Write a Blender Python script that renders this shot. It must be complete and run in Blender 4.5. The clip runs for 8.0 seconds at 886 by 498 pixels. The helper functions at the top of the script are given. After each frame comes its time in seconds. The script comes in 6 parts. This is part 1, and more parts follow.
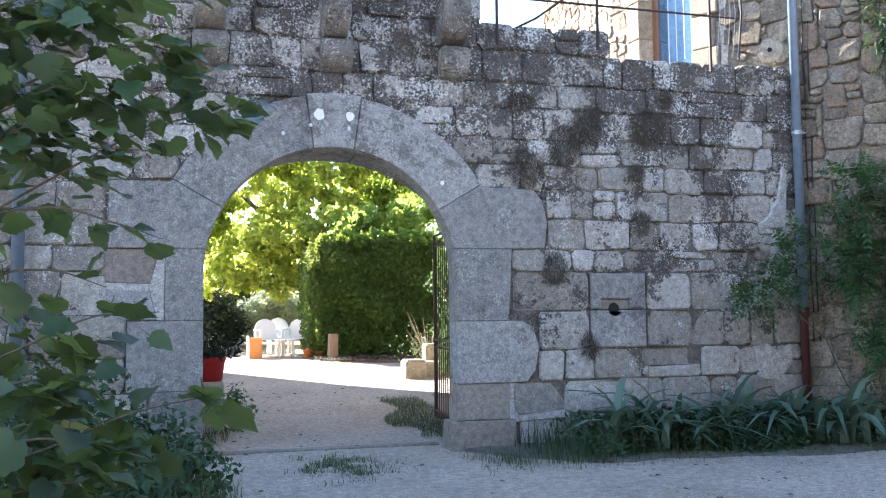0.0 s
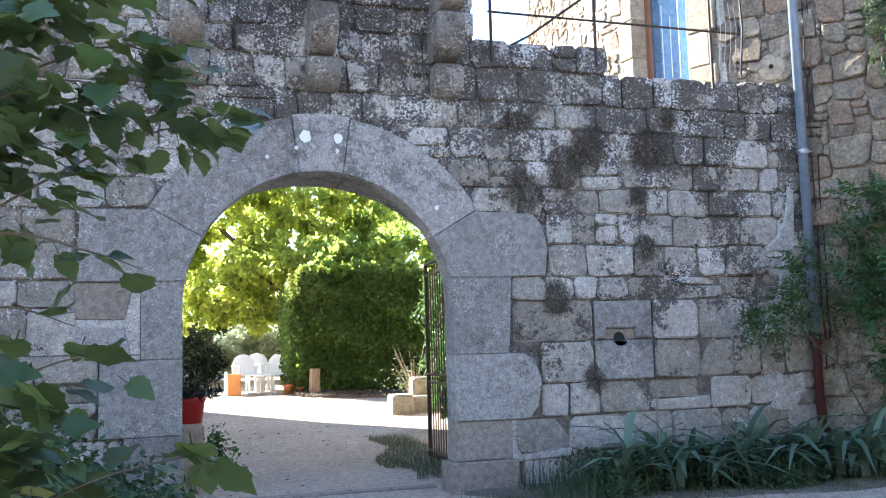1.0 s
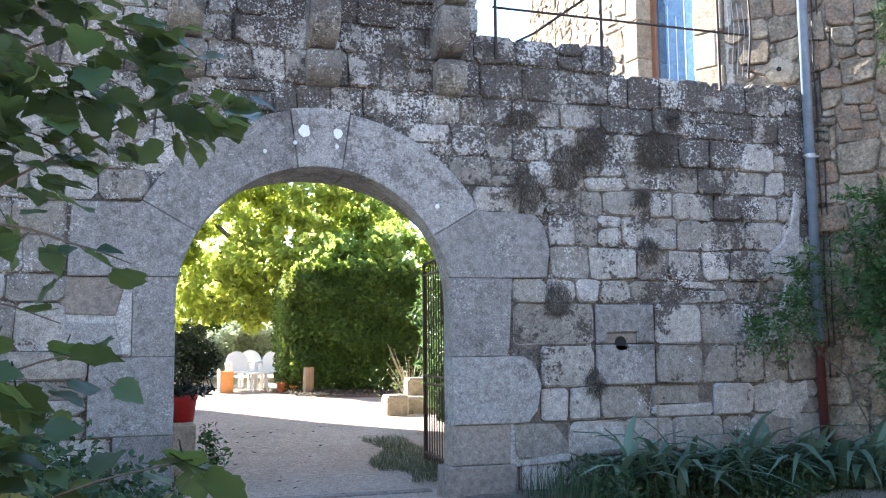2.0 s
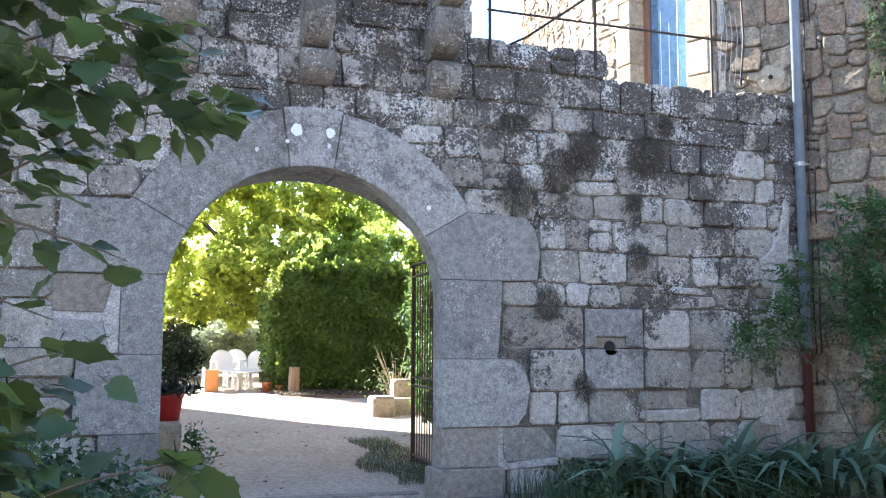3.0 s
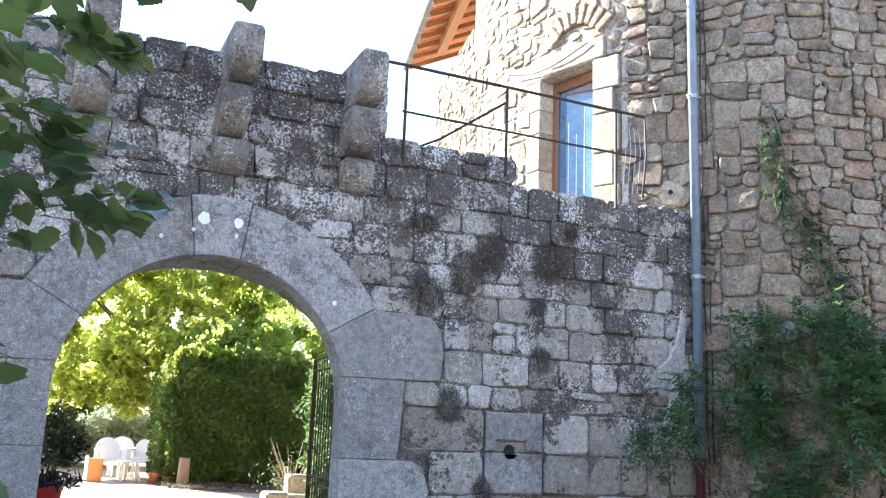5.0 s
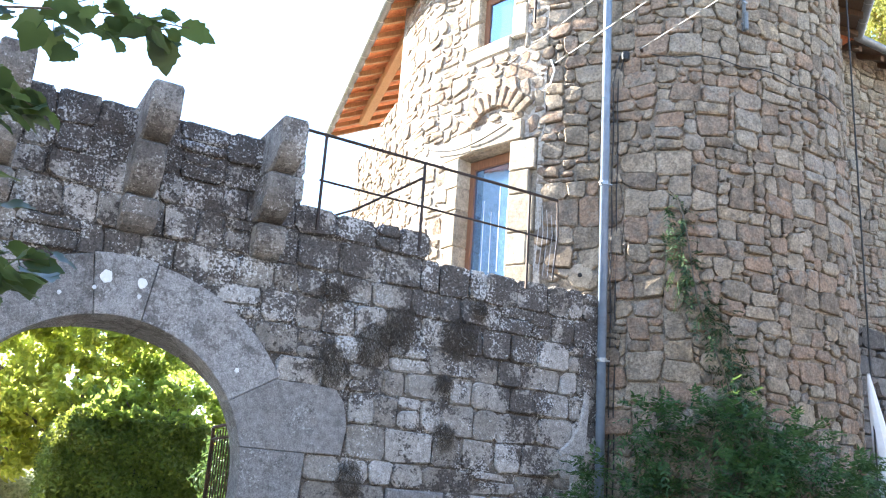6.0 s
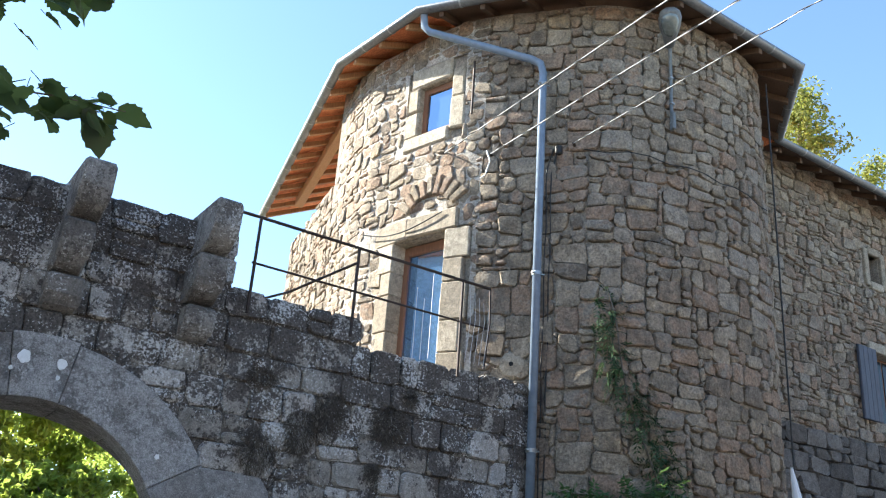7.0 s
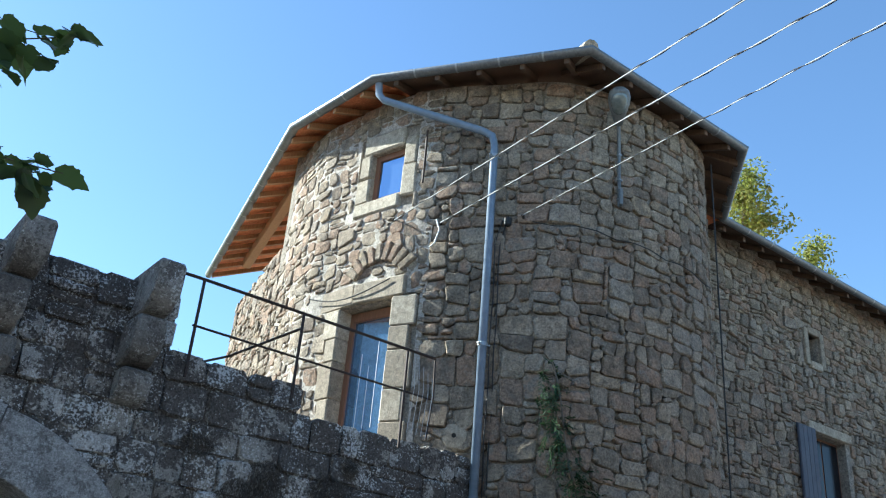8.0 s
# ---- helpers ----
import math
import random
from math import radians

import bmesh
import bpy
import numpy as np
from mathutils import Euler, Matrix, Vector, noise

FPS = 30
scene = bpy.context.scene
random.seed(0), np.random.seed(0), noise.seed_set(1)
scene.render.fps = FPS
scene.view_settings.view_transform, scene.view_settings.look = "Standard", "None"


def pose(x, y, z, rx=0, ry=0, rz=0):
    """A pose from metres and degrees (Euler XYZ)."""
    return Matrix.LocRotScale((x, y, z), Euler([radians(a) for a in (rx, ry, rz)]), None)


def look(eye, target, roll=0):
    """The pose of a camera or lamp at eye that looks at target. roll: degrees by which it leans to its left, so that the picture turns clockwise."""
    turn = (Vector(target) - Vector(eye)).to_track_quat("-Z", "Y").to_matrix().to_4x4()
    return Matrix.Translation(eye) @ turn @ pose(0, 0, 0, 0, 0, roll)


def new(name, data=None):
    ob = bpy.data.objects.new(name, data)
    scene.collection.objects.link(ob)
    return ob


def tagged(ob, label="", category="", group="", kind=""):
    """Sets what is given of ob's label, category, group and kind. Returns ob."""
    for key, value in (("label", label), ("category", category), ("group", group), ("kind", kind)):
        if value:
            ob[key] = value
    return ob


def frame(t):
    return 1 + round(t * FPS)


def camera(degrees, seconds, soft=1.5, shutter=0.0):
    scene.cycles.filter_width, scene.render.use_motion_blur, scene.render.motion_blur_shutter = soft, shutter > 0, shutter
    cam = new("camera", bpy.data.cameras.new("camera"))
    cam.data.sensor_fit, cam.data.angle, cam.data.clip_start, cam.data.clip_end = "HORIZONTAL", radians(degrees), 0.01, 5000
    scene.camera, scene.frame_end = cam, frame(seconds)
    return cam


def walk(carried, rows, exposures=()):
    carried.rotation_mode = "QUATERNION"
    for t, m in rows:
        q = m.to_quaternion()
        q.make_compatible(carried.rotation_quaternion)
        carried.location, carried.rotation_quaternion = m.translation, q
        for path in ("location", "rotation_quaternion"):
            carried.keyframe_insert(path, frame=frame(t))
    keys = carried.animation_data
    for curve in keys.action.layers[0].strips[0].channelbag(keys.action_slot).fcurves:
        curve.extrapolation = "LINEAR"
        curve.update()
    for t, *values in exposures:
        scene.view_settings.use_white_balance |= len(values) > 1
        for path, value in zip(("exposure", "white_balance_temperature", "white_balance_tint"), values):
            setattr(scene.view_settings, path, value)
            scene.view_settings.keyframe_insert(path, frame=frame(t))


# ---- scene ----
cam = camera(51.6, 8.0, soft=1.15)
PATH = [
    (0, (-0.03, 0.013, 1.574), (0.485, 1.94, 1.717), -0.6),
    (0.5, (-0.083, 0.343, 1.607), (0.483, 2.251, 1.802), -1.1),
    (1, (-0.082, 0.65, 1.605), (0.486, 2.556, 1.813), -1.6),
    (1.5, (-0.034, 0.79, 1.616), (0.517, 2.7, 1.837), -0.9),
    (2, (-0.073, 0.85, 1.626), (0.505, 2.753, 1.833), -0.6),
    (3.5, (-0.118, 0.89, 1.636), (0.502, 2.779, 1.852), 0.6),
    (4, (-0.102, 0.879, 1.664), (0.537, 2.756, 1.923), 1.0),
    (4.5, (-0.123, 0.886, 1.702), (0.574, 2.733, 2.026), 1.7),
    (4.7, (-0.124, 0.884, 1.703), (0.607, 2.71, 2.062), 1.8),
    (6, (-0.087, 0.859, 1.76), (0.837, 2.54, 2.324), 4.0),
    (6.5, (-0.079, 0.85, 1.766), (0.891, 2.472, 2.423), 4.3),
    (7, (-0.096, 0.844, 1.798), (0.909, 2.404, 2.542), 4.2),
    (7.5, (-0.089, 0.845, 1.834), (0.937, 2.352, 2.656), 4.4),
    (8, (-0.054, 0.828, 1.861), (0.996, 2.285, 2.741), 4.9),
]
EXPOSURES = [(0, 3.25, 6250, 10), (4, 3.35, 6400, 11), (5.8, 3.37, 6450, 11), (6.5, 2.78, 6500, 11), (7, 2.18, 6300, 7), (7.5, 1.78, 5800, 1), (8, 1.63, 5700, 0)]
walk(cam, [(t, look(eye, target, roll)) for t, eye, target, roll in PATH], EXPOSURES)

# ---- daylight ----
SUN = Vector((-0.645, 0.765, 0.66)).normalized()
world = bpy.data.worlds.new("daylight")
scene.world = world
world.use_nodes = True
_n = world.node_tree.nodes
sky = _n.new("ShaderNodeTexSky")
sky.sky_type = "NISHITA"
sky.sun_disc = False
sky.dust_density, sky.ozone_density = 0.25, 2.9
sky.sun_elevation = math.asin(SUN.z)
sky.sun_rotation = math.atan2(SUN.x, SUN.y)
_n["Background"].inputs[1].default_value = 0.09
world.node_tree.links.new(sky.outputs[0], _n["Background"].inputs[0])
sun = new("sun", bpy.data.lights.new("sun", "SUN"))
sun.data.energy, sun.data.angle, sun.data.color = 5.0, radians(0.5), (1.0, 0.94, 0.84)
sun.matrix_world = look(SUN * 60, (0, 0, 0))

# ---- materials ----
rng = random.Random(7)


def nodes_of(name):
    m = bpy.data.materials.new(name)
    m.use_nodes = True
    nt = m.node_tree
    return m, nt, nt.nodes["Principled BSDF"], nt.nodes["Material Output"]


def ramp(nt, src, stops):
    r = nt.nodes.new("ShaderNodeValToRGB")
    el = r.color_ramp.elements
    while len(el) < len(stops):
        el.new(0.5)
    for e, (p, c) in zip(el, stops):
        e.position = p
        e.color = (*c, 1) if len(c) == 3 else c
    nt.links.new(src, r.inputs[0])
    return r.outputs[0]


def noise_tex(nt, vec, scale, detail=6, rough=0.6, kind="n"):
    n = nt.nodes.new("ShaderNodeTexNoise" if kind == "n" else "ShaderNodeTexVoronoi")
    n.inputs["Scale"].default_value = scale
    if kind == "n":
        n.inputs["Detail"].default_value = detail
        n.inputs["Roughness"].default_value = rough
    nt.links.new(vec, n.inputs["Vector"])
    return n.outputs[0]


def mixc(nt, fac, a, b, mode="MIX"):
    m = nt.nodes.new("ShaderNodeMix")
    m.data_type, m.blend_type = "RGBA", mode
    for sock, val in ((m.inputs[0], fac), (m.inputs[6], a), (m.inputs[7], b)):
        if hasattr(val, "links"):
            nt.links.new(val, sock)
        elif isinstance(val, tuple):
            sock.default_value = (*val, 1)
        else:
            sock.default_value = val
    return m.outputs[2]


def calc(nt, op, a, b=0.0, clamp=False):
    m = nt.nodes.new("ShaderNodeMath")
    m.operation, m.use_clamp = op, clamp
    for sock, val in ((m.inputs[0], a), (m.inputs[1], b)):
        if hasattr(val, "links"):
            nt.links.new(val, sock)
        else:
            sock.default_value = val
    return m.outputs[0]


def piece_random(nt):
    a = nt.nodes.new("ShaderNodeObjectInfo").outputs["Random"]
    b = nt.nodes.new("ShaderNodeNewGeometry").outputs["Random Per Island"]
    return calc(nt, "FRACT", calc(nt, "ADD", a, b))


def position(nt):
    return nt.nodes.new("ShaderNodeNewGeometry").outputs["Position"]


def bump(nt, bsdf, height, strength=0.5, dist=0.02):
    b = nt.nodes.new("ShaderNodeBump")
    b.inputs["Strength"].default_value = strength
    b.inputs["Distance"].default_value = dist
    nt.links.new(height, b.inputs["Height"])
    nt.links.new(b.outputs[0], bsdf.inputs["Normal"])


def rough_mat(name, stops, grain=60, blotch=2.5, relief=0.5, rough=0.9, dist=0.02, lichen=None, metal=0.0, salt=0.75):
    """Mineral or painted surface: tone by piece, blotches, grain; optional light specks and dark crust with a height where it thins out."""
    m, nt, bsdf, _ = nodes_of(name)
    pos = position(nt)
    tone = calc(nt, "ADD", calc(nt, "MULTIPLY", piece_random(nt), 0.6), calc(nt, "MULTIPLY", noise_tex(nt, pos, blotch), 0.5))
    col = ramp(nt, tone, stops)
    fine = noise_tex(nt, pos, grain, 8, 0.75)
    col = mixc(nt, salt, col, ramp(nt, fine, [(0.33, (0.12, 0.12, 0.12)), (0.67, (0.88, 0.88, 0.88))]), "OVERLAY")
    spots = noise_tex(nt, pos, grain * 0.22, 5, 0.7)
    col = mixc(nt, 0.5, col, ramp(nt, spots, [(0.34, (0.2, 0.2, 0.2)), (0.5, (0.5, 0.5, 0.5)), (0.68, (0.8, 0.8, 0.8))]), "OVERLAY")
    if lichen:
        lo, hi, strength = lichen
        sep = nt.nodes.new("ShaderNodeSeparateXYZ")
        nt.links.new(pos, sep.inputs[0])
        grow = nt.nodes.new("ShaderNodeMapRange")
        grow.inputs[1].default_value, grow.inputs[2].default_value = lo, hi
        grow.inputs[3].default_value, grow.inputs[4].default_value = 0.0, 1.0
        nt.links.new(sep.outputs[2], grow.inputs[0])
        along = nt.nodes.new("ShaderNodeMapRange")
        along.inputs[1].default_value, along.inputs[2].default_value = -0.5, 0.5
        nt.links.new(sep.outputs[0], along.inputs[0])
        big = calc(nt, "MULTIPLY", calc(nt, "SUBTRACT", noise_tex(nt, pos, 1.3, 3), 0.5), 3.4)
        mid = calc(nt, "MULTIPLY", calc(nt, "SUBTRACT", noise_tex(nt, pos, 5, 10, 0.76), 0.5), 4.6)
        crumb = calc(nt, "MULTIPLY", calc(nt, "SUBTRACT", noise_tex(nt, pos, 31, 5, 0.6), 0.5), 2.2)
        reach = calc(nt, "SUBTRACT", calc(nt, "MULTIPLY", calc(nt, "MULTIPLY", grow.outputs[0], along.outputs[0]), 1.25), 0.64)
        crust = calc(nt, "ADD", calc(nt, "ADD", calc(nt, "ADD", big, mid), crumb), reach)
        mask = calc(nt, "MULTIPLY", crust, 4.0, True)
        dark = ramp(nt, noise_tex(nt, pos, 45, 4), [(0.35, (0.03, 0.026, 0.023)), (0.65, (0.125, 0.108, 0.094))])
        col = mixc(nt, calc(nt, "MULTIPLY", mask, strength), col, dark)
        zone = calc(nt, "MULTIPLY", calc(nt, "SUBTRACT", noise_tex(nt, pos, 2.3, 5), 0.5), 0.6)
        pale = calc(nt, "ADD", noise_tex(nt, pos, 38, 6, 0.66), zone)
        white = calc(nt, "MULTIPLY", calc(nt, "SUBTRACT", calc(nt, "ADD", pale, calc(nt, "MULTIPLY", grow.outputs[0], 0.06)), 0.622), 16.0, True)
        col = mixc(nt, calc(nt, "MULTIPLY", white, 0.9 * strength), col, (0.66, 0.655, 0.63))
    nt.links.new(col, bsdf.inputs["Base Color"])
    bsdf.inputs["Roughness"].default_value = rough
    bsdf.inputs["Metallic"].default_value = metal
    bsdf.inputs["Specular IOR Level"].default_value = 0.25
    height = calc(nt, "ADD", noise_tex(nt, pos, grain * 0.35, 8, 0.7), calc(nt, "MULTIPLY", fine, 0.5))
    bump(nt, bsdf, height, relief, dist)
    return m


def leaf_mat(name, stops, glow=0.4, rough=0.45, single=0.7, clump=0.4, scale=1.5, lit=(0.5, 0.54, 0.09)):
    m, nt, bsdf, out = nodes_of(name)
    pos = position(nt)
    tone = calc(nt, "ADD", calc(nt, "MULTIPLY", piece_random(nt), single), calc(nt, "MULTIPLY", calc(nt, "SUBTRACT", noise_tex(nt, pos, scale), 0.5 - 0.25 / max(clump, 0.01) * (1 - single)), clump))
    col = ramp(nt, tone, stops)
    nt.links.new(col, bsdf.inputs["Base Color"])
    bsdf.inputs["Roughness"].default_value = rough
    bsdf.inputs["Specular IOR Level"].default_value = 0.3
    tr = nt.nodes.new("ShaderNodeBsdfTranslucent")
    nt.links.new(mixc(nt, 0.6 if glow > 0.2 else 0.1, col, lit, "MIX"), tr.inputs[0])
    mix = nt.nodes.new("ShaderNodeMixShader")
    mix.inputs[0].default_value = glow
    nt.links.new(bsdf.outputs[0], mix.inputs[1])
    nt.links.new(tr.outputs[0], mix.inputs[2])
    nt.links.new(mix.outputs[0], out.inputs[0])
    return m


def paint(name, colour, rough=0.5, metal=0.0, wear=0.25, scale=25):
    m, nt, bsdf, _ = nodes_of(name)
    pos = position(nt)
    n = noise_tex(nt, pos, scale, 6, 0.65)
    a = tuple(c * (1 - wear) for c in colour)
    b = tuple(min(1, c * (1 + wear)) for c in colour)
    nt.links.new(ramp(nt, n, [(0.3, a), (0.7, b)]), bsdf.inputs["Base Color"])
    nt.links.new(ramp(nt, n, [(0.2, (rough * 0.8,) * 3), (0.8, (min(1, rough * 1.2),) * 3)]), bsdf.inputs["Roughness"])
    bsdf.inputs["Metallic"].default_value = metal
    bump(nt, bsdf, n, 0.15, 0.005)
    return m


def wood(name, dark, light, scale=3.0, axis=2):
    m, nt, bsdf, _ = nodes_of(name)
    pos = position(nt)
    mp = nt.nodes.new("ShaderNodeMapping")
    mp.inputs["Scale"].default_value = [0.12 if i == axis else 1.0 for i in range(3)]
    nt.links.new(pos, mp.inputs[0])
    n = noise_tex(nt, mp.outputs[0], scale * 14, 7, 0.65)
    col = ramp(nt, n, [(0.3, dark), (0.7, light)])
    col = mixc(nt, 0.3, col, ramp(nt, piece_random(nt), [(0, dark), (1, light)]))
    nt.links.new(col, bsdf.inputs["Base Color"])
    bsdf.inputs["Roughness"].default_value = 0.7
    bump(nt, bsdf, n, 0.3, 0.01)
    return m


# Near-black base puts the unlit room behind into the pane's colour.
def dark_glass():
    m, nt, bsdf, _ = nodes_of("unlit_room_glass")
    bsdf.inputs["Base Color"].default_value = (0.012, 0.012, 0.014, 1)
    bsdf.inputs["Roughness"].default_value = 0.2
    bsdf.inputs["Specular IOR Level"].default_value = 0.2
    return m


# Metallic panes whose base colour carries the blue of the reflected sky.
def sky_tinted_glass(name, colour):
    m, nt, bsdf, _ = nodes_of(name)
    bsdf.inputs["Base Color"].default_value = (*colour, 1)
    bsdf.inputs["Roughness"].default_value = 0.03
    bsdf.inputs["Metallic"].default_value = 0.85
    return m


ASHLAR = rough_mat("lichened_granite", [(0.2, (0.215, 0.194, 0.165)), (0.5, (0.32, 0.296, 0.26)), (0.85, (0.43, 0.405, 0.37))], 70, 3, 0.8, 0.92, 0.025, lichen=(1.2, 4.6, 0.92), salt=0.6)
DRESSED = rough_mat("dressed_granite", [(0.2, (0.17, 0.16, 0.148)), (0.45, (0.25, 0.238, 0.224)), (0.8, (0.325, 0.313, 0.298))], 75, 3.5, 0.9, 0.9, 0.018, lichen=(2.2, 7.5, 0.55), salt=0.7)
CORBEL_STONE = rough_mat("weathered_corbel_granite", [(0.2, (0.13, 0.117, 0.104)), (0.8, (0.25, 0.232, 0.207))], 60, 4, 0.9, 0.92, 0.02, lichen=(2.5, 7.0, 0.7), salt=0.6)
BROWN_GRANITE = rough_mat("brown_granite", [(0.2, (0.2, 0.17, 0.142)), (0.8, (0.32, 0.28, 0.24))], 70, 3, 0.5, 0.9, 0.012, salt=0.45)
MORTAR = rough_mat("old_lime_mortar", [(0.2, (0.128, 0.112, 0.094)), (0.8, (0.240, 0.217, 0.188))], 50, 4, 0.9, 0.95, 0.03, lichen=(1.2, 4.6, 0.9))
LICHEN = rough_mat("white_lichen", [(0.2, (0.62, 0.63, 0.62)), (0.8, (0.78, 0.79, 0.78))], 60, 4, 0.6, 0.95, 0.01, salt=0.3)
LIME = rough_mat("pale_lime_mortar", [(0.2, (0.33, 0.315, 0.29)), (0.8, (0.5, 0.48, 0.45))], 60, 4, 0.8, 0.95, 0.02)
VERGE_SOIL = rough_mat("dusty_verge_soil", [(0.2, (0.075, 0.064, 0.05)), (0.8, (0.17, 0.147, 0.117))], 50, 2.5, 0.9, 0.95, 0.03)
RUBBLE = rough_mat("rubble_stone", [(0.1, (0.102, 0.082, 0.062)), (0.28, (0.205, 0.168, 0.128)), (0.42, (0.3, 0.21, 0.147)), (0.5, (0.25, 0.218, 0.178)), (0.65, (0.338, 0.28, 0.208)), (0.8, (0.205, 0.171, 0.131)), (0.9, (0.36, 0.283, 0.19)), (1.0, (0.45, 0.383, 0.3))], 30, 7, 1.0, 0.92, 0.04, salt=0.7)
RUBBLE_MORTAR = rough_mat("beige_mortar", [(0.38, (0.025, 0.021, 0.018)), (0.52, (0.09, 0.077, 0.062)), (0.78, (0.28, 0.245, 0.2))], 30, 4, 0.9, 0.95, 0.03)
SUNNY_MORTAR = rough_mat("sunny_side_mortar", [(0.3, (0.2, 0.175, 0.145)), (0.5, (0.34, 0.305, 0.26)), (0.8, (0.46, 0.425, 0.37))], 30, 5, 0.9, 0.95, 0.03)
DARK_RUBBLE = rough_mat("dark_weathered_stone", [(0.2, (0.07, 0.062, 0.055)), (0.8, (0.17, 0.155, 0.14))], 45, 3, 0.9, 0.92, 0.03)
TRIM_STONE = rough_mat("cut_sandstone", [(0.2, (0.24, 0.2, 0.15)), (0.5, (0.32, 0.275, 0.21)), (0.8, (0.42, 0.37, 0.29))], 60, 4, 0.6, 0.9, 0.02, salt=0.5)
EARTH = rough_mat("pale_granitic_gravel", [(0.2, (0.28, 0.225, 0.175)), (0.45, (0.42, 0.345, 0.275)), (0.8, (0.53, 0.45, 0.365))], 70, 0.8, 0.8, 0.95, 0.03)
TILE = rough_mat("terracotta", [(0.2, (0.54, 0.175, 0.075)), (0.8, (0.72, 0.29, 0.13))], 40, 3, 0.4, 0.85, 0.01, salt=0.4)
PLASTER = rough_mat("lime_plaster", [(0.2, (0.5, 0.46, 0.4)), (0.8, (0.62, 0.58, 0.5))], 40, 1, 0.4, 0.95, 0.01)
LEAF_BROAD = leaf_mat("broad_leaves", [(0.1, (0.018, 0.038, 0.03)), (0.5, (0.036, 0.075, 0.044)), (0.85, (0.07, 0.13, 0.055)), (0.97, (0.15, 0.19, 0.055))], 0.26, 0.4)
LEAF_YELLOW = leaf_mat("yellowed_leaves", [(0.2, (0.3, 0.2, 0.03)), (0.8, (0.4, 0.33, 0.04))], 0.4)
# Clump noise paints sunlit yellow and shaded green patches into these leaf colours.
LEAF_SUNNY = leaf_mat("sun_clumped_leaves", [(0.1, (0.06, 0.12, 0.018)), (0.5, (0.18, 0.26, 0.034)), (0.95, (0.45, 0.48, 0.07))], 0.62, 0.45, 0.75, 1.4, 1.6, (0.86, 0.88, 0.2))
LEAF_GREEN = leaf_mat("green_tree_leaves", [(0.1, (0.05, 0.11, 0.02)), (0.6, (0.12, 0.22, 0.035)), (0.95, (0.25, 0.32, 0.055))], 0.55, 0.45, 0.7, 1.4, 1.6, (0.6, 0.7, 0.14))
LEAF_HEDGE = leaf_mat("hedge_leaves", [(0.1, (0.028, 0.072, 0.013)), (0.6, (0.068, 0.13, 0.021)), (0.95, (0.15, 0.21, 0.038))], 0.28)
# Leaves darkened below their own green, so the shade sits in the colour.
LEAF_DARK = leaf_mat("shade_dark_leaves", [(0.1, (0.008, 0.016, 0.008)), (0.9, (0.02, 0.035, 0.018))], 0.08)
LEAF_GREY = leaf_mat("silvery_leaves", [(0.1, (0.28, 0.33, 0.22)), (0.9, (0.5, 0.54, 0.4))], 0.4, 0.5, 0.7, 0.4, 1.5, (0.62, 0.66, 0.45))
LEAF_VINE = leaf_mat("vine_leaflets", [(0.1, (0.03, 0.075, 0.03)), (0.6, (0.06, 0.14, 0.05)), (0.95, (0.12, 0.2, 0.07))], 0.3, 0.45, 0.7, 0.4, 1.5, (0.2, 0.3, 0.08))
LEAF_IRIS = leaf_mat("blue_green_straps", [(0.1, (0.06, 0.11, 0.075)), (0.8, (0.16, 0.24, 0.17)), (0.97, (0.38, 0.38, 0.24))], 0.25, 0.45, 0.7, 0.4, 1.5, (0.16, 0.24, 0.12))
GRASS = leaf_mat("rough_grass", [(0.1, (0.035, 0.06, 0.022)), (0.6, (0.08, 0.11, 0.04)), (0.95, (0.2, 0.19, 0.085))], 0.3, 0.5, 0.7, 0.4, 1.5, (0.14, 0.18, 0.06))
WEED = leaf_mat("dark_weeds", [(0.1, (0.02, 0.045, 0.018)), (0.6, (0.04, 0.085, 0.032)), (0.95, (0.1, 0.12, 0.05))], 0.22, 0.5, 0.7, 0.4, 1.5, (0.06, 0.11, 0.04))
DRY = leaf_mat("dry_tufts", [(0.1, (0.05, 0.043, 0.037)), (0.9, (0.17, 0.145, 0.12))], 0.15, 0.9)
PINE = leaf_mat("far_tree_leaves", [(0.1, (0.07, 0.1, 0.03)), (0.9, (0.2, 0.2, 0.06))], 0.4)
BARK = wood("bark", (0.05, 0.04, 0.03), (0.16, 0.13, 0.1))
STEM = wood("dry_stem", (0.16, 0.12, 0.08), (0.36, 0.3, 0.2))
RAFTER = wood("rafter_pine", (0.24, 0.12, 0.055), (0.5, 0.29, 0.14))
# Darker copy of the rafter wood: eave shade added to its weathering.
SHADED_RAFTER = wood("shaded_weathered_rafter", (0.06, 0.035, 0.022), (0.14, 0.085, 0.05))
OLD_OAK = wood("brown_joinery", (0.14, 0.06, 0.03), (0.27, 0.13, 0.07))
POST_WOOD = wood("weathered_post", (0.16, 0.1, 0.06), (0.3, 0.2, 0.12))
SHUTTER = wood("blue_grey_shutter", (0.045, 0.05, 0.07), (0.095, 0.105, 0.135))
ZINC = paint("zinc_sheet", (0.2, 0.21, 0.22), 0.5, 0.6, 0.25)
BLUE_PIPE = paint("blue_grey_plastic_pipe", (0.17, 0.22, 0.29), 0.32, 0.0, 0.2, 8)
RED_PIPE = paint("red_brown_cast_iron", (0.1, 0.03, 0.028), 0.6, 0.0, 0.3)
IRON = paint("rusty_wrought_iron", (0.05, 0.035, 0.028), 0.7, 0.4, 0.5, 50)
RUST = paint("brown_rusted_iron", (0.1, 0.058, 0.04), 0.8, 0.1, 0.5, 50)
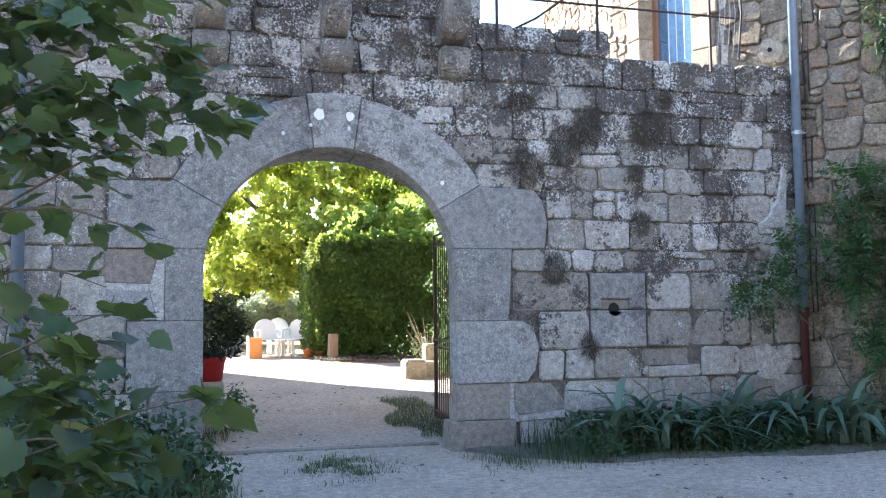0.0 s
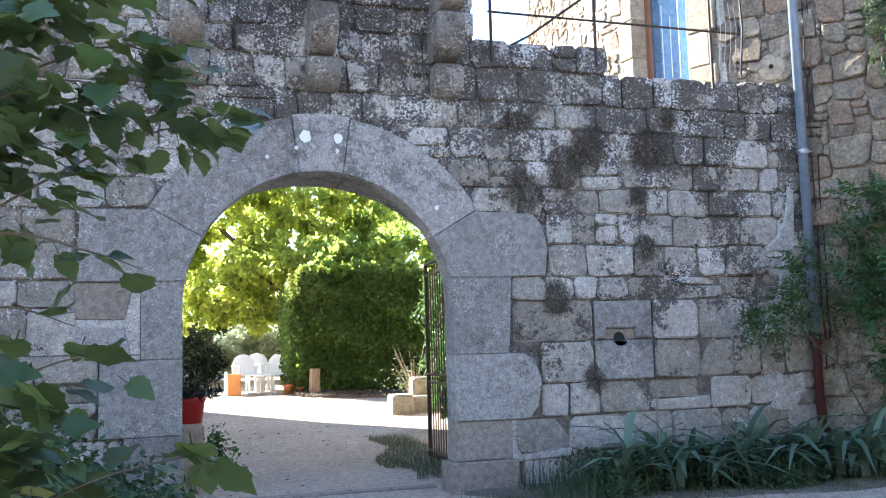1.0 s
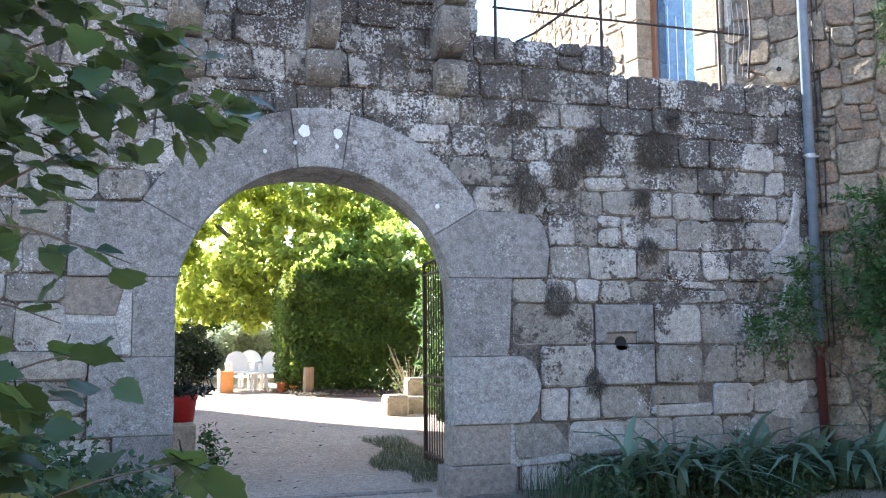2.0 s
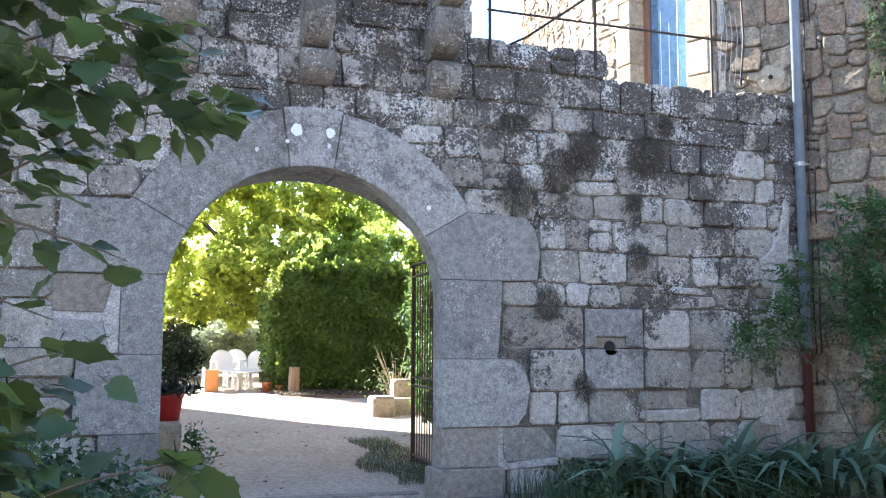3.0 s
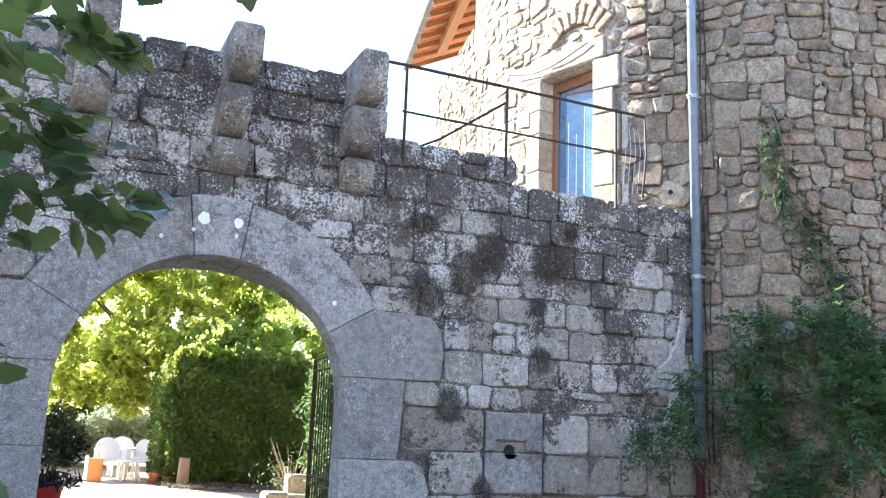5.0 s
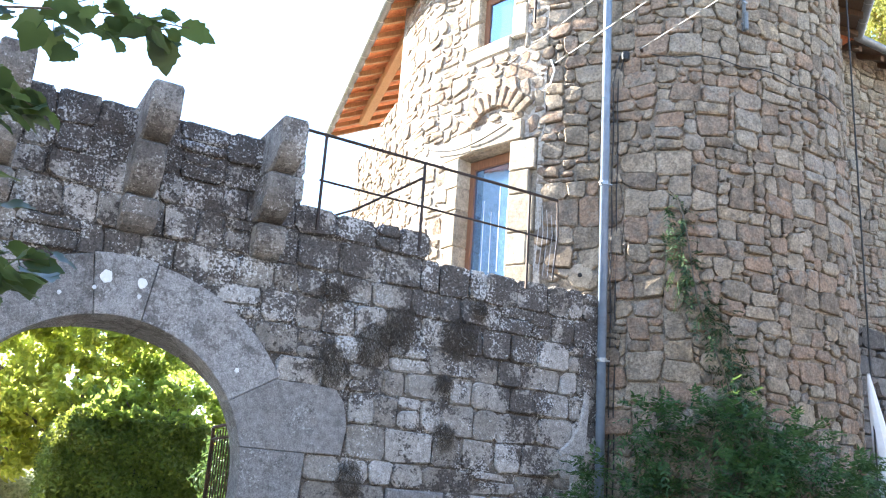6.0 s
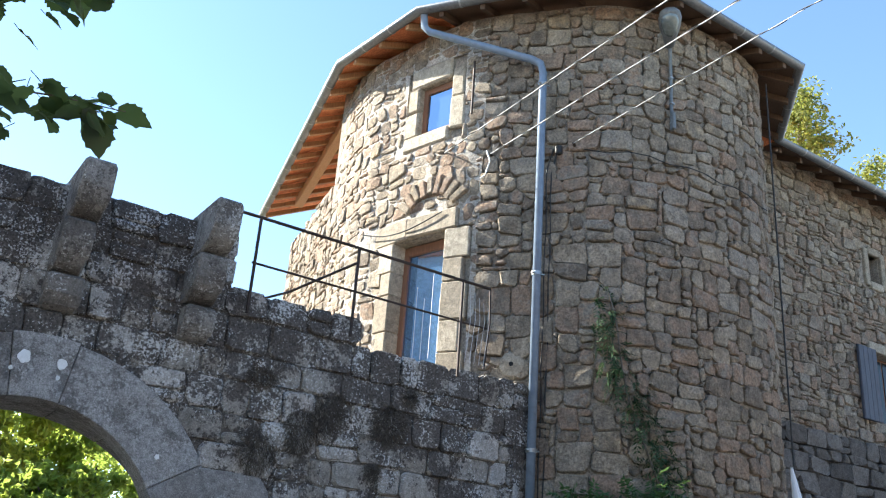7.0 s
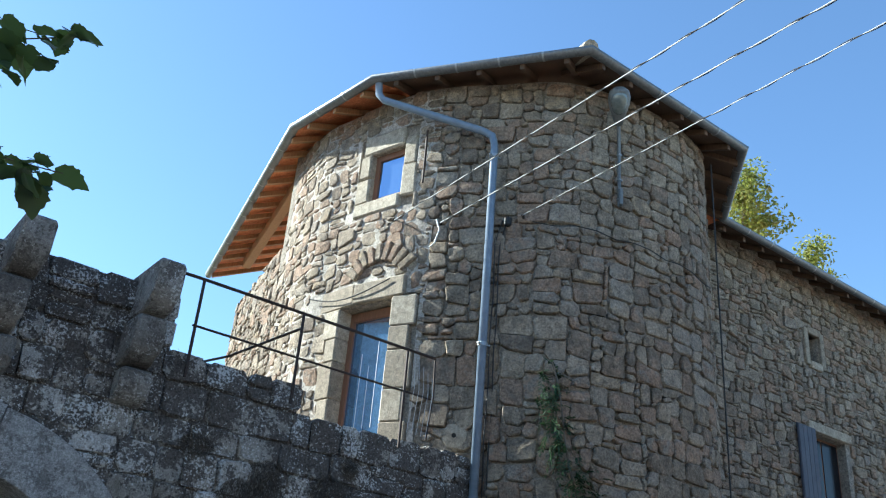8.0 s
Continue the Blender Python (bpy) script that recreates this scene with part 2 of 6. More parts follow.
GALV = paint("galvanised_steel", (0.35, 0.37, 0.38), 0.4, 0.7, 0.15)
SOIL = rough_mat("brown_leafy_soil", [(0.2, (0.1, 0.06, 0.04)), (0.8, (0.22, 0.14, 0.09))], 40, 3, 0.9, 0.95, 0.03)
LAMP_GREY = paint("grey_painted_metal", (0.16, 0.17, 0.17), 0.5, 0.3)
CABLE = paint("black_cable", (0.02, 0.02, 0.02), 0.6)
WHITE_CABLE = paint("pale_grey_cable", (0.5, 0.5, 0.49), 0.5)
WHITE_PLASTIC = paint("white_plastic", (0.8, 0.79, 0.76), 0.35, 0.0, 0.04)
WHITE_CLOTH = paint("white_canvas", (0.75, 0.76, 0.78), 0.8, 0.0, 0.06)
RED_POT = paint("red_glazed_pot", (0.5, 0.03, 0.03), 0.35, 0.0, 0.15)
ORANGE_POT = paint("orange_planter", (0.62, 0.25, 0.07), 0.6, 0.0, 0.15)
# Near-black colour standing for the unlit depth of holes.
HOLE_DARK = paint("hole_shade_black", (0.012, 0.012, 0.012), 0.9)
GLASS = sky_tinted_glass("sky_tinted_glass", (0.24, 0.46, 0.8))
# Darker tint stands for the dimmer reflection in the upper window.
DIM_GLASS = sky_tinted_glass("dim_sky_tinted_glass", (0.2, 0.31, 0.48))
DARK_GLASS = dark_glass()
LAMP_GLASS = paint("lamp_bowl", (0.22, 0.25, 0.24), 0.12, 0.3, 0.2)


# ---- mesh tools ----
class G:
    """Vertices and faces gathered for one mesh."""

    def __init__(self):
        self.v, self.f = [], []

    def add(self, verts, faces, m=None):
        o = len(self.v)
        self.v += [tuple(m @ Vector(p)) for p in verts] if m is not None else [tuple(p) for p in verts]
        self.f += [tuple(i + o for i in f) for f in faces]
        return self

    def box(self, x0, x1, y0, y1, z0, z1, c=0.0, m=None):
        if c <= 0:
            pts = [(x, y, z) for x in (x0, x1) for y in (y0, y1) for z in (z0, z1)]
            return self.add(pts, [(0, 1, 3, 2), (4, 6, 7, 5), (0, 4, 5, 1), (2, 3, 7, 6), (0, 2, 6, 4), (1, 5, 7, 3)], m)
        pts = []
        for x, sx in ((x0, 1), (x1, -1)):
            for y, sy in ((y0, 1), (y1, -1)):
                for z, sz in ((z0, 1), (z1, -1)):
                    pts += [(x, y + c * sy, z + c * sz), (x + c * sx, y, z + c * sz), (x + c * sx, y + c * sy, z)]
        return self.hull(pts, m)

    def hull(self, pts, m=None):
        bm = bmesh.new()
        for p in pts:
            bm.verts.new(p)
        r = bmesh.ops.convex_hull(bm, input=bm.verts)
        bmesh.ops.dissolve_limit(bm, angle_limit=0.02, verts=bm.verts, edges=bm.edges)
        bm.verts.index_update()
        self.add([v.co.copy() for v in bm.verts], [[v.index for v in f.verts] for f in bm.faces], m)
        bm.free()
        return self

    def tube(self, path, r, n=8, cap=True):
        path = [Vector(p) for p in path]
        rs = r if isinstance(r, (list, tuple)) else [r] * len(path)
        rings, side = [], None
        for i, p in enumerate(path):
            d = (path[min(i + 1, len(path) - 1)] - path[max(i - 1, 0)]).normalized()
            if side is None:
                side = d.cross(Vector((0, 0, 1)) if abs(d.z) < 0.9 else Vector((1, 0, 0))).normalized()
            side = (side - d * side.dot(d)).normalized()
            up = d.cross(side)
            rings.append([p + (side * math.cos(a) + up * math.sin(a)) * rs[i] for a in [2 * math.pi * k / n for k in range(n)]])
        o = [p for ring in rings for p in ring]
        f = [(i * n + k, i * n + (k + 1) % n, (i + 1) * n + (k + 1) % n, (i + 1) * n + k) for i in range(len(path) - 1) for k in range(n)]
        if cap:
            f += [tuple(range(n)), tuple((len(path) - 1) * n + k for k in range(n))]
        return self.add(o, f)

    def prism(self, poly, y0, y1, c=0.02):
        """Outline in x and z, counter-clockwise, pushed from y0 (front, its edge rounded off by c) to y1."""
        n = len(poly)
        inner = []
        for i in range(n):
            a, b, d = (Vector(poly[k % n]) for k in (i - 1, i, i + 1))
            e1, e2 = (b - a).normalized(), (d - b).normalized()
            nrm = Vector((-e1.y - e2.y, e1.x + e2.x))
            nrm = nrm.normalized() / max(0.5, math.sqrt(max(0.0, (1 + e1.dot(e2)) / 2))) if nrm.length > 1e-6 else Vector((0, 0))
            inner.append(b + nrm * c)
        v = [(p[0], y0, p[1]) for p in inner] + [(p[0], y0 + c, p[1]) for p in poly] + [(p[0], y1, p[1]) for p in poly]
        f = [tuple(range(n)), tuple(range(3 * n - 1, 2 * n - 1, -1))]
        for k in (0, n):
            f += [(k + i, k + n + i, k + n + (i + 1) % n, k + (i + 1) % n) for i in range(n)]
        return self.add(v, f)

    def lathe(self, profile, n=16, m=None):
        v = [(r * math.cos(2 * math.pi * k / n), r * math.sin(2 * math.pi * k / n), z) for r, z in profile for k in range(n)]
        f = [(i * n + k, i * n + (k + 1) % n, (i + 1) * n + (k + 1) % n, (i + 1) * n + k) for i in range(len(profile) - 1) for k in range(n)]
        f += [tuple(range(n))[::-1], tuple((len(profile) - 1) * n + k for k in range(n))]
        return self.add(v, f, m)


def mesh_of(name, g, mat, smooth=False):
    me = bpy.data.meshes.new(name)
    me.from_pydata(g.v, [], g.f)
    me.materials.append(mat)
    if smooth:
        me.polygons.foreach_set("use_smooth", [True] * len(me.polygons))
    me.update()
    return me


def part(name, g, mat, parent=None, label="", smooth=False):
    ob = new(name, g if isinstance(g, bpy.types.Mesh) else mesh_of(name, g, mat, smooth))
    if parent is not None:
        ob.parent = parent
        ob.matrix_parent_inverse = parent.matrix_world.inverted()
    return tagged(ob, label)


def thing(name, at, label, category, group="", kind=""):
    ob = new(name)
    ob.empty_display_size = 0.2
    ob.matrix_world = Matrix.Translation(at)
    return tagged(ob, label, category, group, kind)


def leaf_cloud(name, centres, normals, length, width, mat, parent=None, label="", fold=0.25, droop=0.0, seed=1, spread=0.9):
    """Many small folded leaves, each of two triangles, at the given places."""
    r = np.random.RandomState(seed)
    c = np.asarray(centres, float)
    n = len(c)
    nor = np.asarray(normals, float) + r.normal(0, spread, (n, 3))
    nor /= np.linalg.norm(nor, axis=1)[:, None] + 1e-9
    d = r.normal(0, 1, (n, 3))
    d[:, 2] -= droop
    d -= nor * (d * nor).sum(1)[:, None]
    d /= np.linalg.norm(d, axis=1)[:, None] + 1e-9
    s = np.cross(nor, d)
    k = r.uniform(0.6, 1.3, n)[:, None]
    ll, ww = length * k, width * k
    base, tip = c - d * ll / 2, c + d * ll / 2
    up = nor * ww * fold
    left, right = c + s * ww / 2 + up - d * ll * 0.05, c - s * ww / 2 + up - d * ll * 0.05
    v = np.stack([base, left, tip, right], 1).reshape(-1, 3)
    i = np.arange(n)[:, None] * 4
    f = np.concatenate([i + [0, 2, 1], i + [0, 3, 2]], 1).reshape(-1, 3)
    me = bpy.data.meshes.new(name)
    me.from_pydata(v.tolist(), [], f.tolist())
    me.materials.append(mat)
    me.update()
    return part(name, me, mat, parent, label)


def fronds(name, centres, normals, length, pairs, leaf, mat, parent=None, label="", seed=1):
    """Feathered leaves: leaflets in pairs along a drooping stalk, with one at the tip."""
    r = np.random.RandomState(seed)
    c, nor = np.asarray(centres, float), np.asarray(normals, float)
    n = len(c)
    d = nor + r.normal(0, 0.55, (n, 3))
    d /= np.linalg.norm(d, axis=1)[:, None] + 1e-9
    side = np.cross(d, np.array([0, 0, 1.0])) + r.normal(0, 0.15, (n, 3))
    side /= np.linalg.norm(side, axis=1)[:, None] + 1e-9
    ln = (length * r.uniform(0.6, 1.25, n))[:, None]
    vs = []
    for k in range(pairs + 1):
        t = (k + 0.6) / (pairs + 0.6)
        base = c + d * ln * t - np.array([0, 0, 1.0]) * ln * 0.45 * t * t
        for s in (-1, 1) if k < pairs else (0,):
            ax = (side * s * 0.9 + d * (0.5 if s else 1.0)) + r.normal(0, 0.12, (n, 3)) - np.array([0, 0, 0.35])
            ax /= np.linalg.norm(ax, axis=1)[:, None] + 1e-9
            wd = np.cross(ax, np.cross(d, side)) * leaf * 0.17
            ll = leaf * r.uniform(0.75, 1.15, n)[:, None]
            vs.append(np.stack([base, base + ax * ll * 0.45 + wd, base + ax * ll, base + ax * ll * 0.45 - wd], 1))
    v = np.concatenate(vs).reshape(-1, 3)
    f = np.arange(len(v)).reshape(-1, 4)
    me = bpy.data.meshes.new(name)
    me.from_pydata(v.tolist(), [], f.tolist())
    me.materials.append(mat)
    me.update()
    return part(name, me, mat, parent, label)


def blob_points(blobs, per_area, seed, shell=0.35):
    """Points and outward directions in the outer shell of rough ellipsoids (x, y, z, rx, ry, rz)."""
    r = np.random.RandomState(seed)
    cs, ns = [], []
    for x, y, z, a, b, c in blobs:
        n = int(per_area * (a * b + b * c + a * c))
        u = r.normal(0, 1, (n, 3))
        u /= np.linalg.norm(u, axis=1)[:, None]
        lump = 1 + 0.16 * np.sin(u[:, 0] * 7 + x) * np.sin(u[:, 1] * 6 + y) + 0.12 * np.sin(u[:, 2] * 9 + z)
        rad = (1 - shell * r.uniform(0, 1, n) ** 1.5) * lump
        cs.append(np.array([x, y, z]) + u * np.array([a, b, c]) * rad[:, None])
        ns.append(u)
    return np.concatenate(cs), np.concatenate(ns)


def blades(name, spots, height, width, mat, parent=None, seed=1, lean=0.5, label=""):
    """Grass-like blades, three triangles each, rooted at the spots (x, y, z)."""
    r = np.random.RandomState(seed)
    p = np.asarray(spots, float)
    n = len(p)
    h = height * r.uniform(0.45, 1.25, n)
    a = r.uniform(0, 2 * math.pi, n)
    out = np.stack([np.cos(a), np.sin(a), np.zeros(n)], 1)
    side = np.stack([-np.sin(a), np.cos(a), np.zeros(n)], 1) * (width / 2)
    bend = lean * r.uniform(0.2, 1.2, n)
    up = np.array([0, 0, 1.0])
    mid = p + up * (h * 0.55)[:, None] + out * (h * bend * 0.3)[:, None]
    tip = p + up * (h * (1 - 0.35 * bend))[:, None] + out * (h * bend)[:, None]
    v = np.stack([p - side, p + side, mid + side * 0.8, mid - side * 0.8, tip], 1).reshape(-1, 3)
    i = np.arange(n)[:, None] * 5
    f = [list(q) for q in np.concatenate([i + [0, 1, 2], i + [0, 2, 3], i + [3, 2, 4]], 1).reshape(-1, 3).tolist()]
    me = bpy.data.meshes.new(name)
    me.from_pydata(v.tolist(), [], f)
    me.materials.append(mat)
    me.update()
    return part(name, me, mat, parent, label)


# building stones: each an outline in the wall's own (s, z), pushed out of the wall
def stone_mesh(outline, depth, edge, r, jit, place):
    """outline: counter-clockwise (s, z). place(s, z, out) gives the point out of the wall face."""
    n = len(outline)
    cs, cz = sum(p[0] for p in outline) / n, sum(p[1] for p in outline) / n
    w = max(p[0] for p in outline) - min(p[0] for p in outline)
    h = max(p[1] for p in outline) - min(p[1] for p in outline)
    ks, kz = 1 - 2 * edge / max(w, 0.06), 1 - 2 * edge / max(h, 0.06)
    ks, kz = max(0.5, ks), max(0.5, kz)
    tilt, lean, lift = r.uniform(-jit, jit), r.uniform(-jit, jit), r.uniform(-0.6, 0.8) * jit * 0.25
    v = [place(s, z, -depth) for s, z in outline]
    v += [place(s, z, lift - edge * r.uniform(0.5, 1.1)) for s, z in outline]
    v += [place(cs + (s - cs) * ks + r.uniform(-1, 1) * edge * 0.35, cz + (z - cz) * kz + r.uniform(-1, 1) * edge * 0.35, lift + tilt * (s - cs) + lean * (z - cz) + r.uniform(-1, 1) * jit * 0.03) for s, z in outline]
    v.append(place(cs, cz, lift + jit * r.uniform(0.0, 0.12)))
    f = [(k + i, k + (i + 1) % n, k + n + (i + 1) % n, k + n + i) for k in (0, n) for i in range(n)]
    return v, f + [(2 * n + i, 2 * n + (i + 1) % n, 3 * n) for i in range(n)]


def stone_outline(s0, s1, low, high, slant0, slant1, gap, cut, r):
    """A stone between two wavy course lines; its corners are cut by about cut."""
    z00, z10, z01, z11 = low(s0), low(s1), high(s0), high(s1)
    bl, br = (s0 - slant0 + gap, z00 + gap), (s1 - slant1 - gap, z10 + gap)
    tr, tl = (s1 + slant1 - gap, z11 - gap), (s0 + slant0 + gap, z01 - gap)
    quad = [bl, br, tr, tl]
    out = []
    for i in range(4):
        a, b, c = quad[i - 1], quad[i], quad[(i + 1) % 4]
        for q in (a, c):
            d = math.hypot(q[0] - b[0], q[1] - b[1]) + 1e-6
            k = min(0.45, cut * r.uniform(0.4, 1.6) / d)
            out.append((b[0] + (q[0] - b[0]) * k + r.uniform(-1, 1) * cut * 0.22, b[1] + (q[1] - b[1]) * k + r.uniform(-1, 1) * cut * 0.22))
    return out


def wavy(z, amp, seed, scale=1.1):
    return lambda s: z + amp * noise.noise((s * scale, seed * 3.7, z)) + amp * 0.5 * noise.noise((s * scale * 3.1, seed * 1.3, z + 9))


def lay(made, mat, parent, limit, name="stone"):
    """made: (nearness, vertices, faces). The nearest become parts, the others are joined."""
    made.sort(key=lambda m: m[0])
    rest = G()
    for i, (_, v, f) in enumerate(made):
        if i < limit:
            part(name, G().add(v, f), mat, parent)
        else:
            rest.add(v, f)
    if rest.v:
        tagged(part(name + "_rest", rest, mat, parent), kind="stuff")


def half_plane(poly, px, pz, nx, nz):
    """Keeps the side of an outline that the normal points away from."""
    out = []
    for i, a in enumerate(poly):
        b = poly[(i + 1) % len(poly)]
        da, db = (a[0] - px) * nx + (a[1] - pz) * nz, (b[0] - px) * nx + (b[1] - pz) * nz
        if da <= 0:
            out.append(a)
        if (da < 0 < db) or (db < 0 < da):
            t = da / (da - db)
            out.append((a[0] + (b[0] - a[0]) * t, a[1] + (b[1] - a[1]) * t))
    return out


def rubble(s0, s1, z0, z1, unit, size, skip, seed, warp=0.065):
    """Outlines of squared rubble, stones of uneven height locked into one another. size(s, z) gives the least and most units of width and height."""
    r = random.Random(seed)
    nx, nz = int((s1 - s0) / unit), int((z1 - z0) / unit)
    taken = [[False] * nx for _ in range(nz)]

    def bend(i, j):
        s, z = s0 + i * (s1 - s0) / nx, z0 + j * (z1 - z0) / nz
        return (min(s1, max(s0, s + warp * noise.noise((s * 2.6, z * 2.6, seed)) + warp * 0.65 * noise.noise((s * 7, z * 7, seed + 5)))),
                min(z1, max(z0, z + warp * 1.3 * noise.noise((s * 1.6, z * 2.6, seed + 9)) + warp * 0.65 * noise.noise((s * 7, z * 7, seed + 13)))))

    out = []
    for j in range(nz):
        for i in range(nx):
            if taken[j][i]:
                continue
            w0, w1, h0, h1 = size(s0 + i * unit, z0 + j * unit)
            w, h, run = r.randint(w0, w1), min(nz - j, r.randint(h0, h1)), 0
            while run < w and i + run < nx and not taken[j][i + run]:
                run += 1
            w = run
            if h > w and r.random() < 0.75:
                h = max(1, w - 1)
            if w == 1 and r.random() < 0.6:
                h = min(h, 2)
            for v in range(h):
                for u in range(w):
                    taken[j + v][i + u] = True
            poly = [bend(i, j), bend(i + w, j), bend(i + w, j + h), bend(i, j + h)]
            c = (sum(q[0] for q in poly) / 4, sum(q[1] for q in poly) / 4)
            if any(a < c[0] < b and d < c[1] < e for a, b, d, e in skip):
                continue
            for a, b, d, e in skip:
                if not any(a < u < b and d < v < e for u, v in poly):
                    continue
                if c[0] <= a:
                    poly = half_plane(poly, a, 0, 1, 0)
                elif c[0] >= b:
                    poly = half_plane(poly, b, 0, -1, 0)
                elif c[1] <= d:
                    poly = half_plane(poly, 0, d, 0, 1)
                else:
                    poly = half_plane(poly, 0, e, 0, -1)
            if len(poly) > 2 and max(q[0] for q in poly) - min(q[0] for q in poly) > 0.04 and max(q[1] for q in poly) - min(q[1] for q in poly) > 0.04:
                out.append(poly)
    return out


def build_rubble(cells, place, depth, edge, gap, cut, jit, mat, parent, seed, limit, near, name="stone"):
    r = random.Random(seed)
    made = []
    for poly in cells:
        n = len(poly)
        cs, cz = sum(p[0] for p in poly) / n, sum(p[1] for p in poly) / n
        w, h = max(p[0] for p in poly) - min(p[0] for p in poly), max(p[1] for p in poly) - min(p[1] for p in poly)
        g = min(gap * r.choice((0.3, 0.6, 0.9, 1.3, 2.2)), 0.12 * min(w, h))
        cut_here = min(cut, 0.3 * min(w, h))
        poly = [(cs + (a - cs) * (1 - 2 * g / w), cz + (b - cz) * (1 - 2 * g / h)) for a, b in poly]
        o = []
        for i in range(n):
            b = poly[i]
            for e in (poly[i - 1], poly[(i + 1) % n]):
                d = math.hypot(e[0] - b[0], e[1] - b[1]) + 1e-6
                k = min(0.4, cut_here * r.uniform(0.3, 1.5) / d)
                o.append((b[0] + (e[0] - b[0]) * k + r.uniform(-1, 1) * cut_here * 0.3, b[1] + (e[1] - b[1]) * k + r.uniform(-1, 1) * cut_here * 0.3))
        made.append((near(cs, cz), *stone_mesh(o, depth, edge, r, jit, place)))
    lay(made, mat, parent, limit, name)


def build_stones(courses, place, depth, edge, gap, cut, jit, slant, mat, parent, seed, limit, near, name="stone", merge=0.0):
    """courses: (low, high, stretches) with stretches of (s0, s1). Those nearest to near(s, z) are parts, the others are joined."""
    r = random.Random(seed)
    made = []
    for low, high, stretches in courses:
        for stretch in stretches:
            sl = 0.0
            for i, (s0, s1) in enumerate(stretch):
                nxt = r.uniform(-slant, slant) if i < len(stretch) - 1 else 0.0
                pieces = [(low, high)]
                tall = high((s0 + s1) / 2) - low((s0 + s1) / 2)
                if tall > 0.2 and r.random() < merge * (1.5 if s1 - s0 < tall else 0.8):
                    k = r.uniform(0.35, 0.65)
                    mid = lambda s, k=k, low=low, high=high: low(s) * (1 - k) + high(s) * k
                    pieces = [(low, mid), (mid, high)]
                for a, b in pieces:
                    o = stone_outline(s0, s1, a, b, sl if len(pieces) == 1 else 0, nxt if len(pieces) == 1 else 0, gap * r.uniform(0.6, 1.5), min(cut, 0.3 * (s1 - s0)), r)
                    made.append((near((s0 + s1) / 2, a(s0)), *stone_mesh(o, depth, edge, r, jit, place)))
                sl = nxt
    lay(made, mat, parent, limit, name)


def fill_row(u0, u1, lo, hi, r):
    """Splits a stretch of a course into stone widths."""
    out, u = [], u0
    while u1 - u > 1e-3:
        w = r.uniform(lo, hi)
        if u1 - u - w < lo * 0.7:
            w = u1 - u
        out.append((u, u + w))
        u += w
    return out


def subtract(free, a, b):
    out = []
    for u, v in free:
        if b <= u or a >= v:
            out.append((u, v))
        else:
            if a - u > 0.06:
                out.append((u, a))
            if v - b > 0.06:
                out.append((b, v))
    return out


def ground_z(x, y):
    """Track in front level, the yard behind the gate rising gently."""
    return 0.1 + 0.044 * max(0.0, min(y, 60) - 10.6) + 0.02 * math.sin(x * 0.9) * math.sin(y * 0.7)

# ---- ground ----
def axis_steps(lo, hi, step, far):
    core = [lo + step * i for i in range(int((hi - lo) / step) + 1)]
    return [-far, -far / 4, -60 + lo] + core + [hi + 60, far / 4, far]


gx, gy = axis_steps(-14, 30, 0.5, 2500), axis_steps(-12, 44, 0.5, 2500)
g = G()
g.add([(x, y, ground_z(x, y) + (0.012 * noise.noise((x * 1.3, y * 1.3, 0)) if abs(x) < 40 else 0)) for y in gy for x in gx],
      [(j * len(gx) + i, j * len(gx) + i + 1, (j + 1) * len(gx) + i + 1, (j + 1) * len(gx) + i) for j in range(len(gy) - 1) for i in range(len(gx) - 1)])
tagged(part("ground", g, EARTH, smooth=True), "pale dusty granitic gravel track and yard", "ground", kind="structure")

# ---- garden wall with the gateway ----
FRONT, BACK = 9.70, 10.6
AX, AZ, AR, AO = 1.36, 2.03, 1.34, 1.91


def arc(r, a0, a1, n=10):
    return [(AX + r * math.sin(radians(a0 + (a1 - a0) * i / n)), AZ + r * math.cos(radians(a0 + (a1 - a0) * i / n))) for i in range(n + 1)]


core = [(-6, -0.4)] + [(-0.3, -0.4), (-0.3, 2.03)] + [(AX + 1.66 * math.sin(radians(a)), AZ + 1.36 * math.cos(radians(a))) for a in range(-80, 81, 8)] + [(3.02, 2.03), (3.02, -0.4), (7.15, -0.4), (7.15, 4.55), (4.57, 4.5), (4.55, 4.78), (3.02, 4.86), (3.0, 5.43), (1.3, 5.47), (0.2, 5.4), (-1.5, 5.25), (-3.5, 5.3), (-6, 5.2)]
garden_wall = tagged(part("wall_garden", G().prism(core, FRONT + 0.028, BACK, 0.0), MORTAR), "tall granite garden wall with lichen and a round gateway", "wall", kind="structure")


def arch_stone(poly, mat=DRESSED, y0=FRONT - 0.025, label="", y1=9.98):
    part("arch_stone", G().prism(poly, y0, y1, 0.008), mat, garden_wall, label)


J = 0.07
arch_stone(arc(AR, -9.2 + J, 9.2 - J, 6) + arc(AO + 0.02, 8.9 - J, -8.9 + J, 6), y0=FRONT - 0.035)
arch_stone(arc(AR, 9.2 + J, 59 - J, 14) + arc(AO, 59 - J, 9 + J, 14))
arch_stone(arc(AR, -60 + J, -9.2 - J, 14) + arc(AO, -9 - J, -60 + J, 14))
arch_stone([(2.675, 2.3), (3.2, 2.298), (3.74, 2.31), (3.78, 2.6), (3.72, 2.85), (3.62, 2.97), (3.3, 2.985)] + arc(AO, 60, 59.1, 1) + arc(AR, 59.1, 78.4, 6), y0=FRONT - 0.02)
arch_stone([(2.70, 1.501), (3.28, 1.501), (3.31, 1.6), (3.35, 2.293)] + arc(AR, 78.6, 90, 3))
